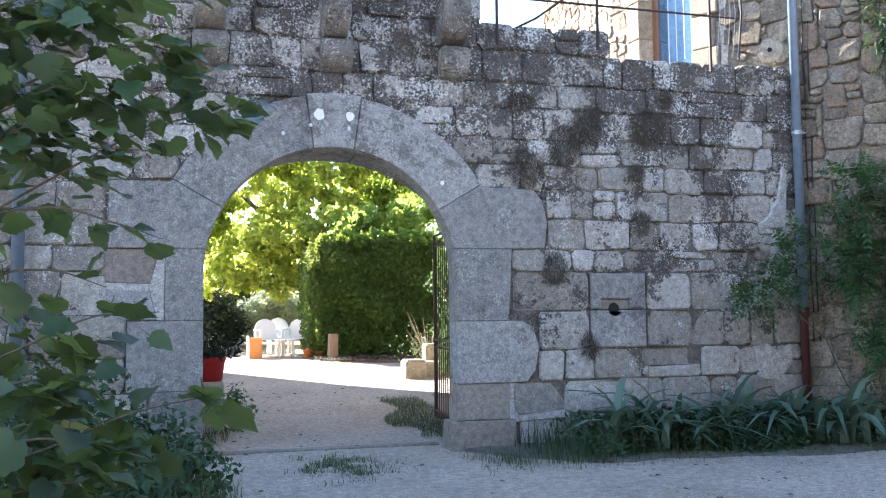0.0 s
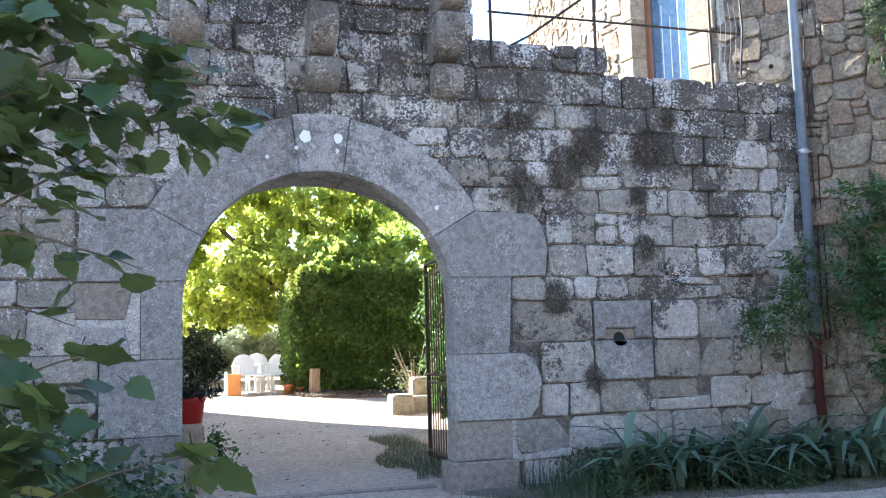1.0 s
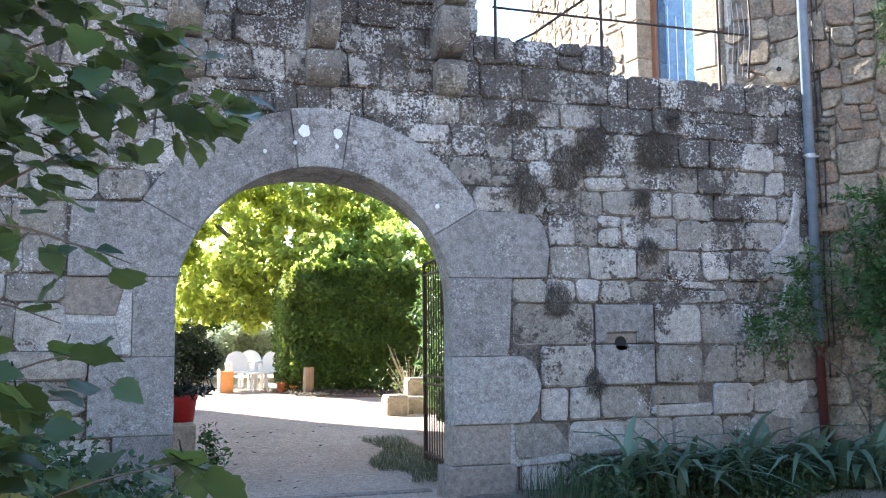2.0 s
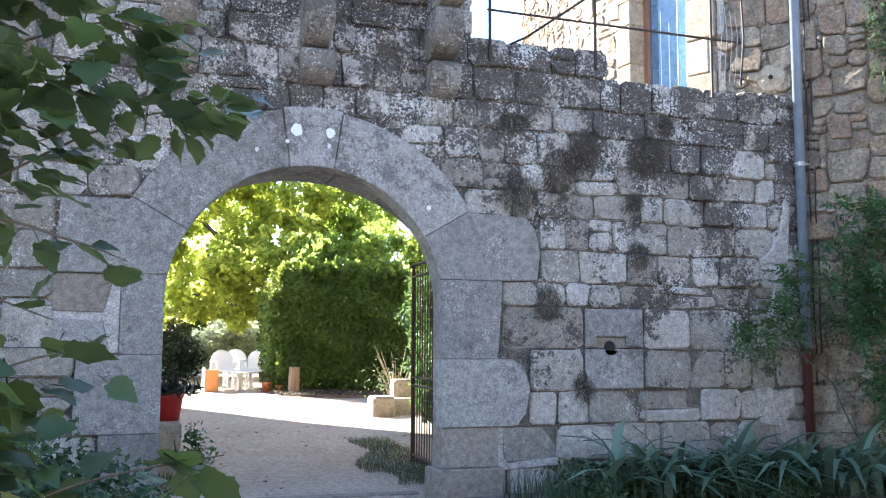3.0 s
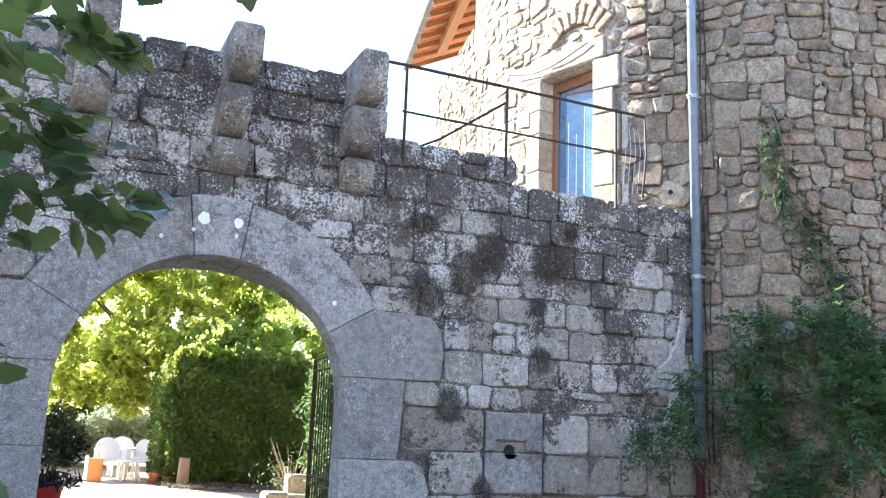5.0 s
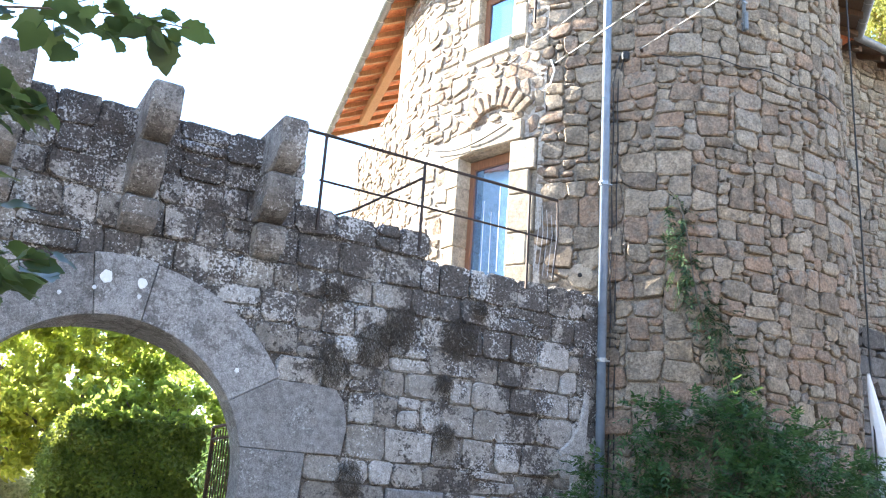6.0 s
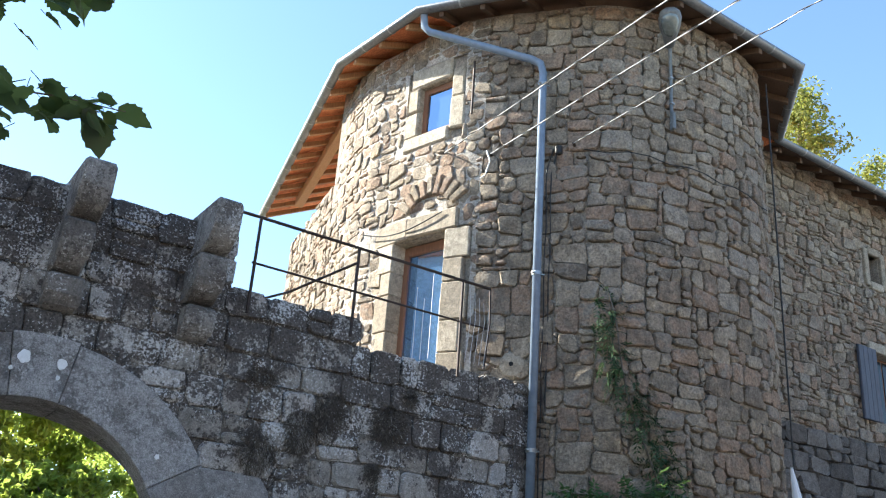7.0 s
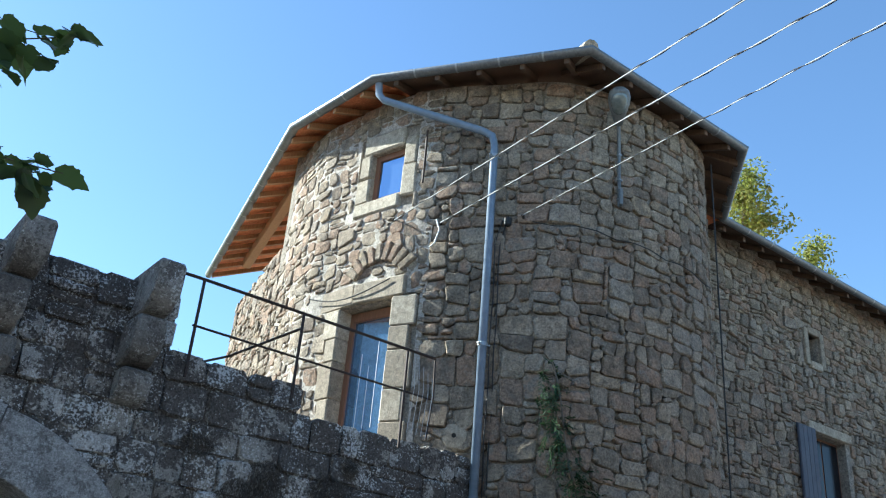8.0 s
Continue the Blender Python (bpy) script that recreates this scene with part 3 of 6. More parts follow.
arch_stone([(2.70, 0.822), (3.5, 0.822), (3.6, 0.95), (3.65, 1.2), (3.58, 1.42), (3.45, 1.497), (2.70, 1.497)], y0=FRONT - 0.04)
arch_stone([(2.69, 0.42), (3.3, 0.42), (3.31, 0.818), (2.70, 0.818)], BROWN_GRANITE, FRONT - 0.02)
arch_stone([(2.6, -0.3), (3.38, -0.3), (3.35, 0.416), (2.62, 0.416)], BROWN_GRANITE, FRONT - 0.07)
arch_stone([(-0.92, 2.276), (0.045, 2.276)] + arc(AR, -79.0, -60.1, 6) + arc(AO, -60.1, -61, 1) + [(-0.9, 2.96)], y0=FRONT - 0.03)
arch_stone([(-0.355, 1.541), (0.02, 1.541)] + arc(AR, -90, -79, 3) + [(-0.355, 2.272)], y0=FRONT - 0.015)
arch_stone([(-0.98, 1.93), (-0.5, 1.915), (-0.415, 2.265), (-0.98, 2.27)], BROWN_GRANITE, FRONT - 0.005, y1=FRONT + 0.3)
arch_stone([(-0.98, 1.55), (-0.43, 1.55), (-0.5, 1.84), (-0.98, 1.87)], DRESSED, FRONT - 0.005, y1=FRONT + 0.3)
part("pointing", G().prism([(-0.99, 1.865), (-0.5, 1.835), (-0.43, 1.545), (-0.36, 1.545), (-0.36, 2.27), (-0.41, 2.27), (-0.5, 1.92), (-0.99, 1.935)], FRONT + 0.004, FRONT + 0.1, 0.004), LIME, garden_wall, "pale lime pointing")
for lx, lz, lr in ((1.2, 3.72, 0.055), (1.53, 3.71, 0.045), (1.52, 3.58, 0.02), (2.55, 3.02, 0.022), (0.82, 3.5, 0.018), (1.11, 3.6, 0.018)):
    part("lichen_patch", G().prism([(lx + lr * (1 + 0.12 * math.sin(a * 0.05 + lx * 9)) * math.cos(radians(a)), lz + lr * (1.15 + 0.1 * math.sin(a * 0.09 + lz)) * math.sin(radians(a))) for a in range(0, 360, 18)], FRONT - 0.04, FRONT, 0.002), LICHEN, garden_wall, "white lichen patch")
arch_stone([(-0.72, 0.83), (0.02, 0.83), (0.02, 1.537), (-0.72, 1.537)], y0=FRONT - 0.02)
arch_stone([(-0.5, 0.291), (0.02, 0.291), (0.02, 0.826), (-0.5, 0.826)], y0=FRONT - 0.02)
arch_stone([(-0.7, -0.3), (0.06, -0.3), (0.06, 0.287), (-0.7, 0.287)], BROWN_GRANITE, FRONT - 0.08)

# rear arch of the passage, wider than the front ring
def ellipse(k, a):
    return (AX + (1.64 + k) * math.sin(radians(a)), AZ + (1.345 + k) * math.cos(radians(a)))


for a in range(-90, 90, 20):
    b = a + 20 if a < 70 else 90
    st = [a + 0.3 + (b - a - 0.6) * i / 4 for i in range(5)]
    part("rear_arch_stone", G().prism([ellipse(0, t) for t in st] + [ellipse(0.22, t) for t in reversed(st)], 9.985, BACK - 0.01, 0.004), DRESSED, garden_wall)

# drain block with its round outlet
part("drain_stone", G().prism([(4.29, 1.18), (4.98, 1.18), (4.985, 1.605), (4.655, 1.605)] + [(4.587 + 0.068 * math.cos(radians(a)), 1.625 - 0.068 * math.sin(radians(a))) for a in range(20, 180, 20)] + [(4.52, 1.605), (4.3, 1.605)], FRONT - 0.025, FRONT + 0.25, 0.018), DRESSED, garden_wall)
part("drain_stone", G().prism([(4.3, 1.617), (4.42, 1.617), (4.42, 1.73), (4.78, 1.73), (4.78, 1.617), (4.985, 1.617), (4.98, 2.03), (4.29, 2.03)], FRONT - 0.025, FRONT + 0.25, 0.018), DRESSED, garden_wall)
part("drain_lintel", G().prism([(4.425, 1.618), (4.519, 1.618)] + [(4.587 - 0.068 * math.cos(radians(a)), 1.625 + 0.068 * math.sin(radians(a))) for a in range(15, 180, 15)] + [(4.655, 1.618), (4.775, 1.618), (4.775, 1.725), (4.425, 1.725)], FRONT + 0.008, FRONT + 0.1, 0.003), BROWN_GRANITE, garden_wall)
# Shallow black disc in place of the drain's unlit depth.
part("drain_outlet", G().prism([(4.587 + 0.074 * math.cos(radians(a)), 1.625 + 0.074 * math.sin(radians(a))) for a in range(0, 360, 20)], FRONT + 0.018, FRONT + 0.2, 0.0), HOLE_DARK, garden_wall)

# coursed stones of the wall face
ROWS_Z = [-0.25, 0.1, 0.45, 0.82, 1.17, 1.6, 2.04, 2.3, 2.64, 2.98, 3.27, 3.56, 3.9, 4.2, 4.56, 4.86, 5.15, 5.47]


def wall_free(z, top):
    free = [(-5.6, 7.06 if top < 4.6 else (4.6 if top < 4.9 else 3.03))]
    if z > 2.98:
        if z < AZ + AO:
            w = math.sqrt(AO * AO - (z - AZ) ** 2)
            free = subtract(free, AX - w - 0.02, AX + w + 0.02)
    elif z > 2.3:
        free = subtract(free, -0.93, 3.78)
    elif z > 1.49:
        free = subtract(free, -0.92, 3.36)
    elif z > 0.82:
        free = subtract(free, -0.73, 3.66)
    else:
        free = subtract(free, -0.52 if z > 0.3 else -0.72, 3.33 if z > 0.43 else 3.4)
    if 1.17 < z < 2.04:
        free = subtract(free, 4.28, 5.0)
    return free


r = random.Random(21)
EDGE = {z: wavy(z, 0.012 if z < 2.5 else 0.035, i) for i, z in enumerate(ROWS_Z)}
WALL_COURSES = []
for z0, z1 in zip(ROWS_Z, ROWS_Z[1:]):
    big = 0.75 if z1 < 2.1 else (0.62 if z1 < 3.3 else 0.56)
    WALL_COURSES.append((EDGE[z0], EDGE[z1], [fill_row(a, b, big * 0.4, big, r) for a, b in wall_free((z0 + z1) / 2, z1)]))

# mortar smears and the paler pointing beside the gate
part("pointing", G().prism([(3.3, 0.38), (4.12, 0.42), (4.1, 0.5), (3.4, 0.46), (3.36, 0.85), (3.27, 0.83)], FRONT - 0.012, FRONT + 0.1, 0.008), LIME, garden_wall, "pale lime mortar smear")
part("pointing", G().prism([(6.52, 1.75), (6.74, 1.8), (6.84, 2.3), (6.9, 2.75), (6.93, 3.3), (6.85, 3.35), (6.78, 2.95), (6.66, 2.75), (6.5, 2.62), (6.52, 2.55), (6.7, 2.58), (6.66, 2.2)], FRONT - 0.03, FRONT + 0.1, 0.02), LIME, garden_wall, "pale lime mortar smear")

part("pointing", G().prism([(6.45, 0.78), (6.72, 0.74), (6.92, 0.95), (6.9, 1.18), (6.7, 1.12), (6.55, 1.2), (6.4, 1.16)], FRONT - 0.022, FRONT + 0.1, 0.015), LIME, garden_wall, "pale lime mortar smear")
part("pointing", G().prism([(6.8, 3.3), (6.97, 3.26), (7.03, 3.9), (7.02, 4.42), (6.88, 4.44), (6.84, 3.9)], FRONT - 0.01, FRONT + 0.1, 0.012), MORTAR, garden_wall)

# machicolation corbels
for cx in (-1.31, 0.05, 1.37, 2.67):
    corbel = thing("corbel", (cx, FRONT, 4.18), "three stacked weathered granite corbel stones jutting from the wall top", "corbel", "corbels along the gate wall")
    for z0, z1, out, w in ((4.17, 4.52, 0.2, 0.165), (4.55, 5.01, 0.4, 0.15), (5.045, 5.56, 0.6, 0.145)):
        w += rng.uniform(-0.01, 0.012)
        ox, y, tall = cx + rng.uniform(-0.02, 0.02), FRONT - out, z1 - z0
        prof = [(BACK - 0.25, z0)] + [(y + 0.34 - 0.34 * math.sin(radians(a)), z0 + tall * 0.62 * (1 - math.cos(radians(a)))) for a in (0, 15, 30, 45, 60, 75, 90)] + [(y, z1 - 0.035), (y + 0.035, z1), (BACK - 0.25, z1)]
        prof = [(min(p[0] + rng.uniform(-0.008, 0.008), BACK), p[1]) for p in prof]
        n = len(prof)
        rings = [(-w, 0.02), (-w + 0.025, 0.0), (w - 0.025, 0.0), (w, 0.02)]
        gg = G()
        for dx, inset in rings:
            gg.v += [(ox + dx + rng.uniform(-0.004, 0.004), p[0] + (inset if i not in (0, n - 1) else 0), p[1] + (inset if i < n // 2 else -inset)) for i, p in enumerate(prof)]
        gg.f = [tuple(range(n)), tuple(range(4 * n - 1, 3 * n - 1, -1))] + [(k * n + i, k * n + (i + 1) % n, (k + 1) * n + (i + 1) % n, (k + 1) * n + i) for k in range(3) for i in range(n)]
        part("corbel_stone", gg, CORBEL_STONE, corbel)

# terrace behind the wall
tagged(part("terrace_floor", G().box(3.6, 6.6, BACK + 0.004, 12.5, -0.3, 4.5, 0.01), RUBBLE_MORTAR), "raised stone terrace behind the garden wall", "terrace", kind="structure")

# ---- tower house ----
PLAN = [(6.9, 17.6), (5.97, 13.3), (6.05, 12.0), (6.3, 10.95), (6.62, 10.33), (7.1, 9.77), (7.93, 8.92), (9.3, 8.58), (10.7, 8.74), (11.6, 9.6), (12.0, 10.6)]


def smooth_line(pts, n=24):
    p = [Vector(c) for c in pts]
    p = [2 * p[0] - p[1]] + p + [2 * p[-1] - p[-2]]
    out = []
    for i in range(1, len(p) - 2):
        a, b, c, d = p[i - 1:i + 3]
        for k in range(n):
            t = k / n
            out.append(0.5 * (2 * b + (c - a) * t + (2 * a - 5 * b + 4 * c - d) * t * t + (3 * b - a - 3 * c + d) * t ** 3))
    return out + [p[-2]]


class Line:
    """A wall line in plan, by arc length; outside lies to the right of the way along it."""

    def __init__(self, pts):
        self.p = pts
        self.s = [0.0]
        for a, b in zip(pts, pts[1:]):
            self.s.append(self.s[-1] + (b - a).length)

    def at(self, s):
        s = min(max(s, 0), self.s[-1] - 1e-6)
        i, j = 0, len(self.s) - 1
        while j - i > 1:
            k = (i + j) // 2
            i, j = (k, j) if self.s[k] <= s else (i, k)
        a, b = self.p[i], self.p[i + 1]
        d = (self.p[min(i + 2, len(self.p) - 1)] - self.p[max(i - 1, 0)]).normalized()
        return a + (b - a) * ((s - self.s[i]) / (self.s[i + 1] - self.s[i])), Vector((d.y, -d.x))

    def m(self, s, z, out=0.0):
        """Pose on the wall: x along it, y into it, z up."""
        p, n = self.at(s)
        x = Vector((-n.y, n.x, 0))
        q = p + n * out
        return Matrix(((x.x, -n.x, 0, q.x), (x.y, -n.y, 0, q.y), (0, 0, 1, z), (0, 0, 0, 1)))


def wall_shell(line, s_steps, z_steps, holes, depth, recess):
    """A wall of some depth along the line with openings (s0, s1, z0, z1) right through it."""
    s_steps = sorted(set(s_steps) | {v for h in holes for v in h[:2]})
    z_steps = sorted(set(z_steps) | {v for h in holes for v in h[2:]})
    g, nz = G(), len(z_steps)
    for o in (-recess, -recess - depth):
        for s in s_steps:
            p, n = line.at(s)
            q = p + n * o
            g.v += [(q.x, q.y, z) for z in z_steps]
    side = len(s_steps) * nz

    def solid(i, j):
        if not (0 <= i < len(s_steps) - 1 and 0 <= j < nz - 1):
            return False
        s, z = (s_steps[i] + s_steps[i + 1]) / 2, (z_steps[j] + z_steps[j + 1]) / 2
        return not any(a < s < b and c < z < d for a, b, c, d in holes)

    for i in range(len(s_steps) - 1):
        for j in range(nz - 1):
            if not solid(i, j):
                continue
            a, b, c, d = i * nz + j, (i + 1) * nz + j, (i + 1) * nz + j + 1, i * nz + j + 1
            g.f += [(a, b, c, d), (a + side, d + side, c + side, b + side)]
            for (di, dj), (u, v) in (((-1, 0), (d, a)), ((1, 0), (b, c)), ((0, -1), (a, b)), ((0, 1), (c, d))):
                if not solid(i + di, j + dj):
                    g.f.append((u, u + side, v + side, v))
    return g


def courses(s0, s1, z0, z1, rows, widths, skip, seed, amp):
    """Wavy courses of a wall stretch, leaving out the rectangles in skip (s0, s1, z0, z1)."""
    r = random.Random(seed)
    zs = [z0]
    while zs[-1] < z1 - rows[0]:
        zs.append(min(z1, zs[-1] + r.uniform(*rows)))
    lines = [wavy(z, amp, seed + i) for i, z in enumerate(zs)]
    out = []
    for i in range(len(zs) - 1):
        mid, free = (zs[i] + zs[i + 1]) / 2, [(s0, s1)]
        for a, b, c, d in skip:
            if c < mid < d:
                free = subtract(free, a, b)
        k = (zs[i + 1] - zs[i]) / rows[1]
        out.append((lines[i], lines[i + 1], [fill_row(a, b, widths[0] * (0.6 + 0.5 * k), widths[1] * (0.5 + 0.6 * k), r) for a, b in free]))
    return out


def on_line(line, lift=0.0):
    def place(s, z, out):
        p, n = line.at(s)
        q = p + n * (out + lift)
        return (q.x, q.y, z)
    return place


EAVE = 10.29
tower_line = Line(smooth_line(PLAN))
tower = thing("tower_house", (9, 12, 0), "round-ended rubble stone house with brown joinery and zinc gutter", "house")
DOOR = (5.94, 6.96, 4.5, 6.85)
WIN = (6.2, 6.87, 8.57, 9.42)
steps = [tower_line.s[-1] * i / 70 for i in range(71)]
tower_wall = part("wall", wall_shell(tower_line, steps, [-0.4, 2, 4.5, 7, 9, 10.36], [DOOR, WIN, (-0.1, 3.7, 8.8, 10.36)], 0.45, 0.06), RUBBLE_MORTAR, tower)
skip = [(5.72, 7.36, 4.4, 6.86), (5.25, 7.2, 6.86, 7.2), (5.93, 7.1, 8.33, 9.76), (-1, 8.05, -1, 4.3), (-1, 3.72, 8.8, 11)]
# Pale flush mortar; part of this stretch's sun brightness is in its colour.
part("pointing", wall_shell(tower_line, [3.75 + 0.1 * i for i in range(38)], [4.3, 6, 8, 10.3], [(5.72, 7.36, 4.2, 6.9), (5.93, 7.1, 8.33, 9.76)], 0.03, 0.016), SUNNY_MORTAR, tower, "pale flush mortar lightened for the sunny side")
part("loft_wall", G().box(6.1, 12.0, 13.62, 14.1, 8.2, 10.9), RUBBLE_MORTAR, tower)
part("loft_floor", G().box(7.6, 12.0, 14.11, 16.6, 8.2, 8.4), RAFTER, tower)
TOWER_STONES = rubble(0.02, tower_line.s[-1] - 0.1, -0.2, 10.33, 0.088, lambda s, z: (3, 6, 3, 4) if 7.6 + 0.3 * math.sin(z * 2) < s < 9.6 + 0.5 * math.sin(z) and z < 6.3 else ((2, 5, 2, 3) if s > 7.6 else (2, 4, 1, 3)), skip, 5)


def block(line, s0, s1, z0, z1, out, depth, mat, parent, name, c=0.015, label=""):
    m = line.m((s0 + s1) / 2, 0, out)
    w = (s1 - s0) / 2
    return part(name, G().box(-w, w, 0, depth, z0, z1, c, m), mat, parent, label)


# door with cut stone surround
for i, (a, b) in enumerate(((4.5, 5.05), (5.06, 5.5), (5.51, 6.05), (6.06, 6.4), (6.41, 6.85))):
    block(tower_line, DOOR[0] - (0.22 if i % 2 else 0.3), DOOR[0] + 0.01, a, b, 0.02, 0.32, TRIM_STONE, tower, "door_jamb_stone")
    block(tower_line, DOOR[1] - 0.01, DOOR[1] + (0.3 if i % 2 else 0.38), a, b, 0.03, 0.32, TRIM_STONE, tower, "door_jamb_stone")
block(tower_line, 5.36, 6.2, 6.86, 7.2, 0.0, 0.3, TRIM_STONE, tower, "door_lintel", 0.02)
block(tower_line, 6.205, 7.14, 6.86, 7.17, 0.02, 0.3, TRIM_STONE, tower, "door_lintel", 0.02)
mid = (DOOR[0] + DOOR[1]) / 2
door = part("door", G().box(-0.5, 0.5, 0.3, 0.36, 4.5, 6.85, 0, tower_line.m(mid, 0)), OLD_OAK, tower, "brown glazed door with a tall pane tinted sky blue")
for a, b, c, d in ((-0.5, -0.4, 4.52, 6.84), (0.4, 0.5, 4.52, 6.84), (-0.4, 0.4, 6.7, 6.84), (-0.4, 0.4, 4.52, 4.7)):
    part("frame", G().box(a, b, 0.24, 0.3, c, d, 0.008, tower_line.m(mid, 0)), OLD_OAK, door)
part("pane", G().box(-0.4, 0.4, 0.285, 0.297, 4.7, 6.7, 0, tower_line.m(mid, 0)), GLASS, door, "tall mirror pane tinted sky blue")
for k in (-0.2, -0.05, 0.1, 0.25):
    part("lace_strand", G().box(k - 0.003, k + 0.003, 0.277, 0.283, 5.1, 6.15 + 0.2 * math.sin(k * 17), 0, tower_line.m(mid, 0)), WHITE_CLOTH, door)

# relieving arch of thin stones over the door
for k in range(9):
    a = -52 + 13 * k
    m = tower_line.m(6.62 + 0.62 * math.sin(radians(a)), 6.98 + 0.62 * math.cos(radians(a)), 0.03) @ pose(0, 0, 0, 0, a, 0)
    part("relieving_stone", G().box(-0.058, 0.058, -0.02, 0.1, -0.13 - 0.02 * (k % 2), 0.13 + 0.02 * (k % 3), 0.02, m), RUBBLE, tower)

# upper window
wm = tower_line.m(6.535, 0)
window = part("window", G().box(-0.33, 0.33, 0.17, 0.22, WIN[2], WIN[3], 0, wm), OLD_OAK, tower, "small brown wooden window in a stone surround")
for a, b, c, d in ((-0.33, -0.24, 8.57, 9.42), (0.24, 0.33, 8.57, 9.42), (-0.24, 0.24, 9.32, 9.42), (-0.24, 0.24, 8.57, 8.66)):
    part("frame", G().box(a, b, 0.12, 0.17, c, d, 0.006, wm), OLD_OAK, window)
part("pane", G().box(-0.24, 0.24, 0.15, 0.165, 8.66, 9.32, 0, wm), DIM_GLASS, window)
for a, b, c, d, o in ((5.93, 6.21, 8.57, 9.0, 0.0), (5.98, 6.21, 9.01, 9.42, 0.012), (6.86, 7.12, 8.5, 9.04, 0.01), (6.86, 7.08, 9.05, 9.55, -0.004)):
    block(tower_line, a, b, c, d, o, 0.3, TRIM_STONE, tower, "window_jamb_stone", 0.025)
block(tower_line, 5.95, 6.85, 8.33, 8.565, 0.012, 0.3, TRIM_STONE, tower, "window_sill", 0.025)
block(tower_line, 6.02, 6.85, 9.425, 9.76, 0.0, 0.3, TRIM_STONE, tower, "window_lintel", 0.03)
part("shutter_bar", G().tube([tower_line.m(7.28, 8.6, 0.09).translation, tower_line.m(7.28, 9.5, 0.09).translation], 0.018, 6), IRON, tower, "rusty iron shutter bar")

# roof, rafters, gutter
EV = [(7.13, 19.97), (5.48, 13.01), (5.71, 10.94), (7.57, 8.24), (11.14, 8.3), (12.85, 9.98)]


def slab(pts, th):
    n = len(pts)
    return G().add([tuple(p) for p in pts] + [(p[0], p[1], p[2] + th) for p in pts], [tuple(range(n))[::-1], tuple(range(n, 2 * n))] + [(i, (i + 1) % n, n + (i + 1) % n, n + i) for i in range(n)])


APEX, RIDGE_END = (9.35, 12.4, 11.95), (10.7, 19.9, 11.95)
E3 = [(x, y, EAVE + 0.02) for x, y in EV]
roof = part("roof", slab([E3[0], E3[1], APEX, RIDGE_END], 0.09), TILE, tower, "low terracotta tiled roof")
for a, b in ((1, 2), (2, 3), (3, 4), (4, 5)):
    part("roof_slope", slab([E3[a], E3[b], APEX], 0.09), TILE, roof)
    # Dark boards on the shaded slopes, with the eave shade in their colour.
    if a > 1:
        part("soffit", slab([(p[0], p[1], p[2] - 0.024) for p in (E3[a], E3[b], APEX)], 0.02), SHADED_RAFTER, roof)
part("roof_slope", slab([E3[5], (14.3, 19.9, EAVE), RIDGE_END, APEX], 0.09), TILE, roof)
for k, (x, y, z) in enumerate(E3[1:]):
    hip = (Vector(APEX) - Vector((x, y, z))) * 0.995
    part("hip_tile", G().tube([Vector((x, y, z + 0.08)) + hip * (-0.012 if k == 2 else 0.1), Vector((x, y, z + 0.1)) + hip * 0.5, Vector(APEX) + Vector((0, 0, 0.1))], [0.115, 0.1, 0.1], 10), TRIM_STONE if k == 2 else TILE, roof)
part("ridge_tile", G().tube([(9.3, 12.5, 12.03), (10.7, 19.9, 12.03)], 0.1, 10), TILE, roof)


def gutter(parent, corners, z, rad=0.085):
    c = [Vector(p) for p in corners]
    g, prof = G(), []
    for k in range(9):
        a = math.pi + math.pi * k / 8
        prof.append((rad * math.cos(a), rad * math.sin(a)))
    prof += [(x * 0.86, y * 0.86) for x, y in reversed(prof)]
    for i, p in enumerate(c):
        e1 = (p - c[i - 1]).normalized() if i else (c[1] - c[0]).normalized()
        e2 = (c[i + 1] - p).normalized() if i < len(c) - 1 else e1
        n1, n2 = Vector((e1.y, -e1.x)), Vector((e2.y, -e2.x))
        n = (n1 + n2).normalized()
        n /= max(0.4, n.dot(n1))
        g.v += [(p.x + n.x * (o + rad * 0.6), p.y + n.y * (o + rad * 0.6), z + dz) for o, dz in prof]
    k = len(prof)
    for i in range(len(c) - 1):
        g.f += [(i * k + j, i * k + (j + 1) % k, (i + 1) * k + (j + 1) % k, (i + 1) * k + j) for j in range(k)]
    ob = part("gutter", g, ZINC, parent, "grey zinc half-round gutter", True)
    for i in range(len(c) - 1):
        d = c[i + 1] - c[i]
        n = Vector((d.y, -d.x)).normalized()
        cnt = int(d.length / 0.75)
        for j in range(1, cnt + 1):
            q = c[i] + d * (j / (cnt + 1))
            u = d.normalized() * 0.015
            gg = G()
            for s in (-1, 1):
                gg.v += [(q.x + s * u.x + n.x * (rad * 0.6 + rad * 1.07 * math.cos(a)), q.y + s * u.y + n.y * (rad * 0.6 + rad * 1.07 * math.cos(a)), z + rad * 1.07 * math.sin(a)) for a in [math.pi + math.pi * t / 8 for t in range(9)]]
            gg.f = [(t, t + 1, t + 10, t + 9) for t in range(8)]
            part("gutter_bracket", gg, GALV, ob)
    return ob


gutter(tower, EV, EAVE + 0.04)
APX = Vector((9.35, 12.4))
